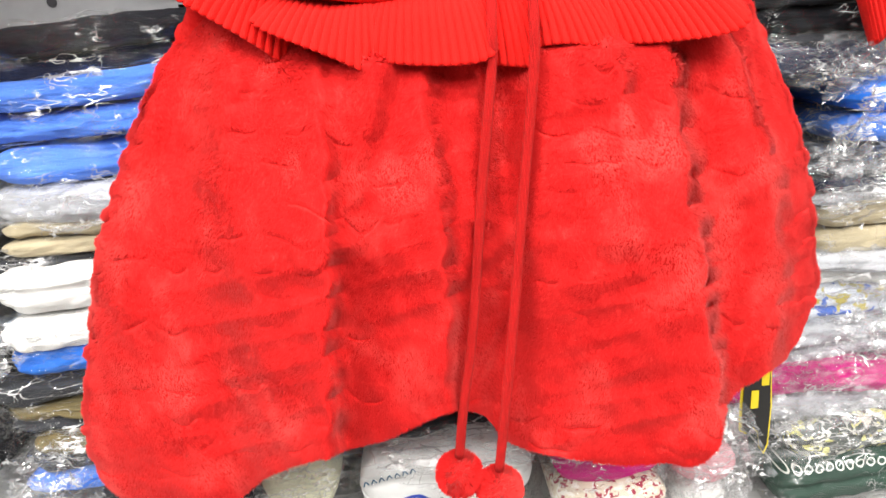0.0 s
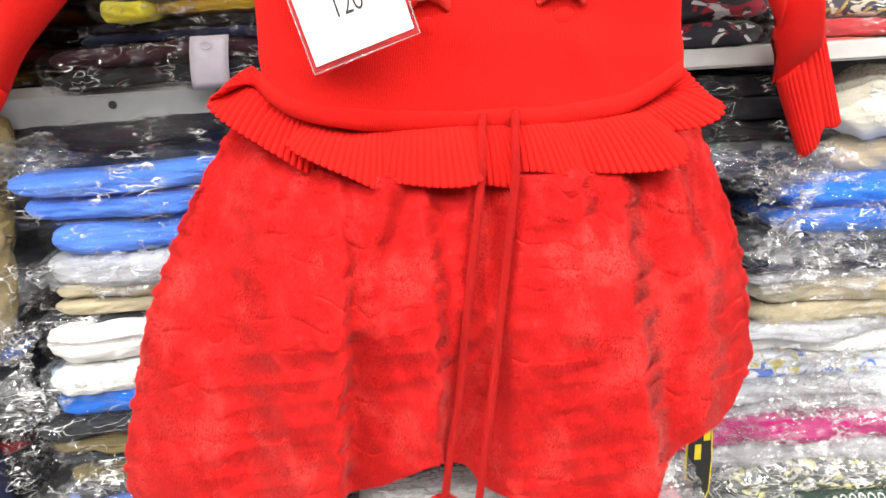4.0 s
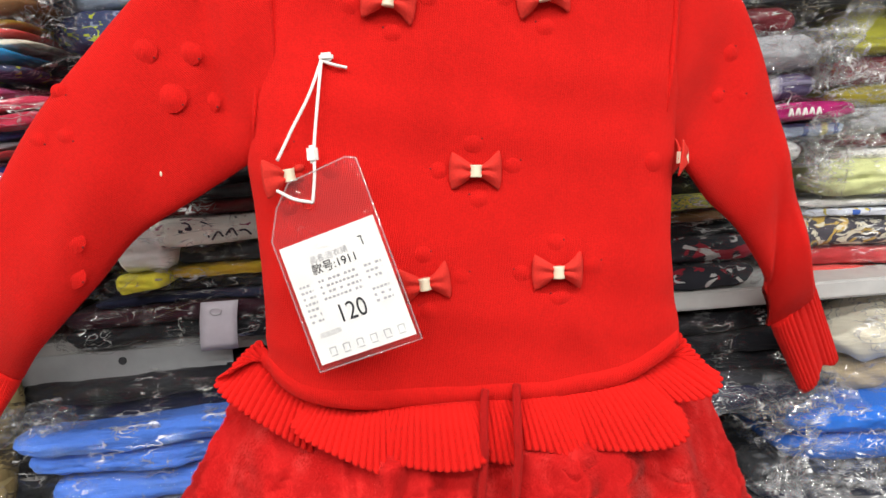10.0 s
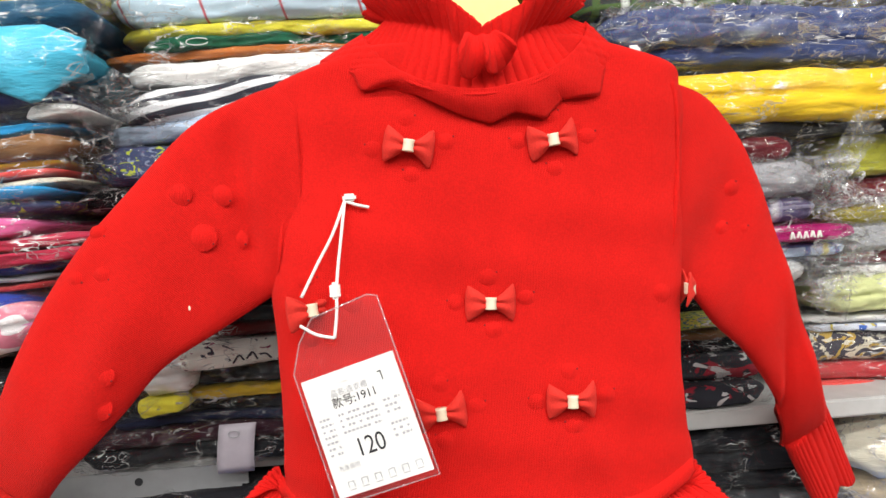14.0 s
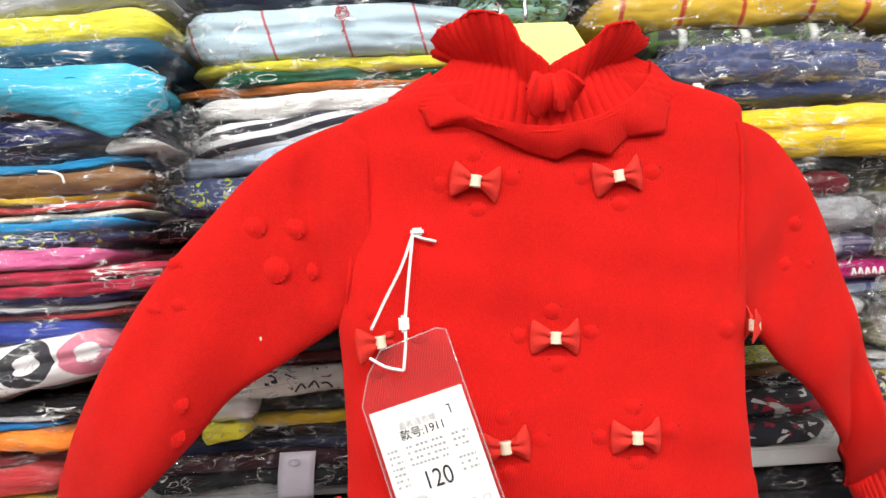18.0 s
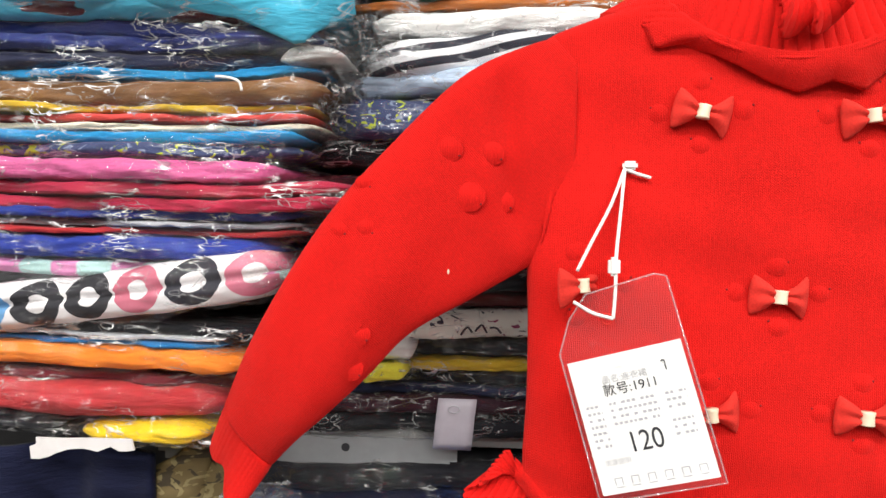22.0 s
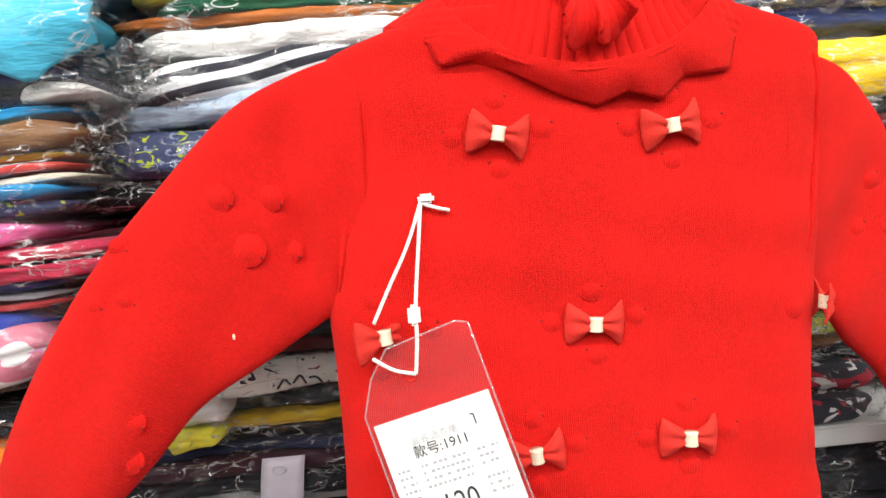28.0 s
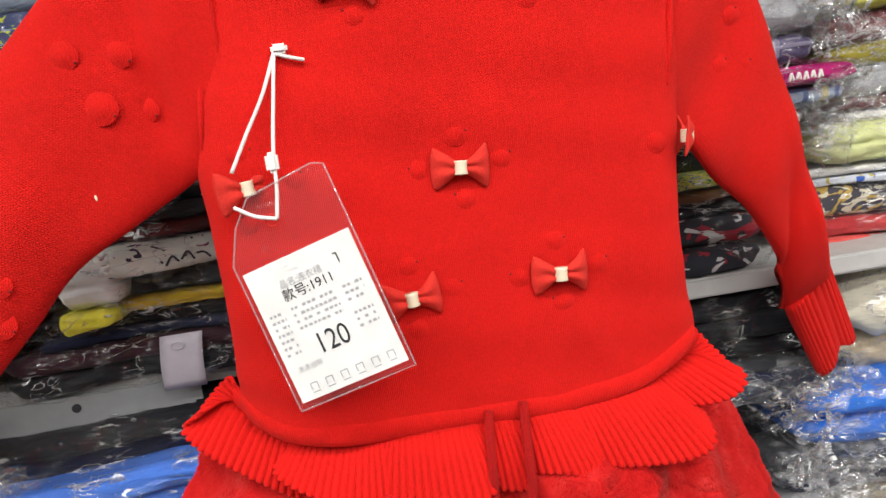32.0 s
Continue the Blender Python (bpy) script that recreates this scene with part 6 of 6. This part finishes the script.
for x0, z0, w, h in ((0.190, 0.955, 0.006, 0.016), (0.198, 0.975, 0.006, 0.014)):
    part("tag_mark", box(x0, x0 + w, 0.0440, 0.0446, z0, z0 + h, 0), swing.children[0].data.materials[0], swing)


# torn film ends that stick out of the bags
def flap(label, x, y, z, w, h, turn, seed, cover=None):
    ob = thing("film_flap", label, "film", "loose film ends", at=(x, y, z))
    rng2 = np.random.RandomState(seed)
    n, m = 26, 18
    S, V = np.meshgrid(np.linspace(-0.5, 0.5, n), np.linspace(-0.5, 0.5, m), indexing="ij")
    wid = 1 - 0.5 * (V + 0.5) * rng2.rand()
    X = S * w * wid + 0.0012 * rng2.normal(size=S.shape)
    Z = V * h + 0.0012 * rng2.normal(size=S.shape)
    Y = 0.008 * np.abs(wave_field(X * 1.4, X * 0, Z * 0.6, seed, 120.0, 6)) + 0.004 * wave_field(X, X * 0, Z, seed + 1, 260.0, 6) + 0.0006 * rng2.normal(size=S.shape) - 0.010 * np.abs(S)
    ca, sa = math.cos(radians(turn)), math.sin(radians(turn))
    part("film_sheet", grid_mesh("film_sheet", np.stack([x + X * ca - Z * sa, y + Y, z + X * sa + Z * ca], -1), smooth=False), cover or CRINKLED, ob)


for k, (fx0, fy0, fz0, fw, fh, ft) in enumerate(((0.335, 0.090, 1.545, 0.075, 0.03, 40), (0.325, 0.092, 1.525, 0.06, 0.05, 10), (0.345, 0.095, 1.505, 0.05, 0.03, -20), (0.330, 0.100, 1.440, 0.06, 0.035, 10), (0.330, 0.110, 1.425, 0.05, 0.04, -30),
                                               (0.300, 0.085, 1.215, 0.10, 0.035, 12), (0.250, 0.088, 1.215, 0.07, 0.035, -8), (0.285, 0.085, 1.165, 0.03, 0.07, -25), (0.300, 0.088, 1.125, 0.08, 0.04, 15), (0.33, 0.085, 1.105, 0.09, 0.04, -15),
                                               (0.33, 0.080, 1.015, 0.12, 0.05, 8), (0.36, 0.075, 0.985, 0.12, 0.05, -12), (0.28, 0.070, 0.965, 0.10, 0.05, 20), (0.34, 0.060, 0.925, 0.12, 0.06, 5), (0.24, 0.055, 0.915, 0.08, 0.06, -20),
                                               (-0.395, 0.055, 1.165, 0.05, 0.04, 20), (-0.410, 0.055, 1.120, 0.05, 0.04, -25), (-0.415, 0.055, 1.060, 0.06, 0.05, 30), (-0.40, 0.050, 1.000, 0.09, 0.05, -10), (-0.37, 0.048, 0.965, 0.10, 0.04, 15), (-0.38, 0.045, 0.93, 0.11, 0.05, -8),
                                               (-0.29, 0.045, 1.575, 0.05, 0.03, 10), (-0.285, 0.050, 1.620, 0.06, 0.04, 35), (-0.30, 0.050, 1.690, 0.05, 0.05, -30), (-0.29, 0.045, 1.715, 0.06, 0.05, 50), (-0.31, 0.05, 1.50, 0.05, 0.02, 15), (-0.36, 0.06, 1.275, 0.09, 0.03, 10), (0.292, 0.080, 1.532, 0.085, 0.065, -25), (0.332, 0.082, 1.552, 0.035, 0.080, -38), (0.318, 0.082, 1.455, 0.07, 0.045, 20), (-0.12, 0.010, 0.965, 0.16, 0.03, 8), (0.01, 0.012, 0.962, 0.14, 0.03, -8), (0.16, 0.02, 0.94, 0.07, 0.07, 10))):
    flap("crinkled end of a clear film bag", fx0, fy0, fz0, fw, fh, ft, 400 + k, CRINKLED if k % 3 else CLEAR)

# pearl buttons on the magenta top
for bx in (0.062, 0.096):
    bm = bmesh.new()
    bmesh.ops.create_uvsphere(bm, u_segments=14, v_segments=10, radius=0.0038, matrix=Matrix.Translation((bx, 0.022, 0.938)))
    tagged(part("pearl_button", bm, plain("pearl", (0.75, 0.70, 0.66), 0.15), None), "round pearl button on a magenta top", "button", "pearl buttons")
# a stray seed caught in the knit
bm = bmesh.new()
bmesh.ops.create_uvsphere(bm, u_segments=8, v_segments=6, radius=0.0012, matrix=Matrix.Translation((-0.210, on_sleeve(LEFT_SLEEVE, -0.210, 1.463) - 0.0006, 1.463)) @ Matrix.Diagonal((0.7, 0.7, 1.6, 1)))
tagged(part("lint_speck", bm, SATIN, None), "tiny straw-coloured lint speck on the sleeve", "lint")

for label, mt, x0, x1, z0, z1 in (("white folded sleeve end beside dark bags", WHITE, -0.281, -0.240, 1.386, 1.421), ("lemon yellow garment corner under white cloth", LEMON, -0.284, -0.246, 1.371, 1.385)):
    bent = thing("folded_garment", label, "folded clothes", at=((x0 + x1) / 2, 0.06, z0))
    part("folded_layer", slab("folded_layer", x0, x1, 0.060, z0, z1, int(1000 * z1), depth=0.10, rag=0.003, end=0.008, nu=40), mt, bent)
    part("film_bag", slab("film_bag", x0 - 0.008, x1 + 0.006, 0.055, z0 - 0.001, z1 + 0.001, int(1000 * z1), depth=0.10, end=0.010, nu=60, crease=0.004), CLEAR, bent, "clear crinkled film")


# printed marks and stitching on the folded clothes
def printed(label, material, pts, r=0.0007, n=24):
    part("printed_mark", tube("printed_mark", smooth_line(pts, n), r, 6), material, BAGS[label], "printed or stitched mark")


CHALK = plain("white_print", (0.74, 0.73, 0.70), 0.6)
DARKINK = plain("dark_print", (0.03, 0.02, 0.03), 0.6)
ROSE = plain("rose_thread", (0.34, 0.05, 0.06), 0.7, bump=0.5, bscale=900.0)
SKY = "pale blue shirt with red stitching in film bag"
for k in range(3):
    rr = 0.0020 + 0.0017 * k
    printed(SKY, ROSE, [(-0.148 + rr * math.cos(q + k) * (1 + 0.15 * math.sin(5 * q)), 0.060, 1.718 + rr * math.sin(q + k) * (1 + 0.15 * math.sin(5 * q))) for q in np.linspace(0, 6.28, 14)], 0.0006, 60)
printed(SKY, ROSE, ((-0.148, 0.060, 1.712), (-0.147, 0.060, 1.706), (-0.149, 0.060, 1.702)), 0.0006)
printed("bright sky-blue folded trousers drooping at the corner", TEALNAVY, [(-0.345 + 0.0060 * math.cos(q), 0.009, 1.659 + 0.0028 * math.sin(q)) for q in np.linspace(0, 6.28, 12)], 0.0006, 40)
printed("brown folded top with white print in film bag", CHALK, ((-0.377, 0.017, 1.595), (-0.367, 0.017, 1.594), (-0.360, 0.017, 1.591), (-0.358, 0.017, 1.585)), 0.0010)
printed("dark green folded top in film bag", CHALK, [(-0.215 + 0.009 * math.cos(q), 0.070, 1.671 + 0.0028 * math.sin(q)) for q in np.linspace(0.5, 6.0, 12)], 0.0004, 40)
for k in range(5):
    printed("magenta folded top with white print in film bag", CHALK, ((0.284 + 0.0062 * k, 0.0985, 1.475 + 0.001 * (k % 2)), (0.286 + 0.0062 * k, 0.0985, 1.481), (0.2875 + 0.0062 * k, 0.0985, 1.4755)), 0.0011, 12)
for k in range(6):
    x = -0.238 + 0.011 * k
    printed("white top with black ink print in film bag", DARKINK, ((x, 0.065, 1.409 + 0.003 * (k % 3)), (x + 0.005, 0.065, 1.417 - 0.002 * (k % 2)), (x + 0.009, 0.065, 1.411)), 0.0008, 12)
for k in range(7):
    x = -0.122 + 0.006 * k
    printed("white top with blue ring print in film bag", TEALNAVY, ((x, 0.012, 0.945 + 0.0012 * k), (x + 0.0016, 0.012, 0.9485 + 0.0012 * k), (x + 0.004, 0.012, 0.946 + 0.0012 * k)), 0.0005, 10)
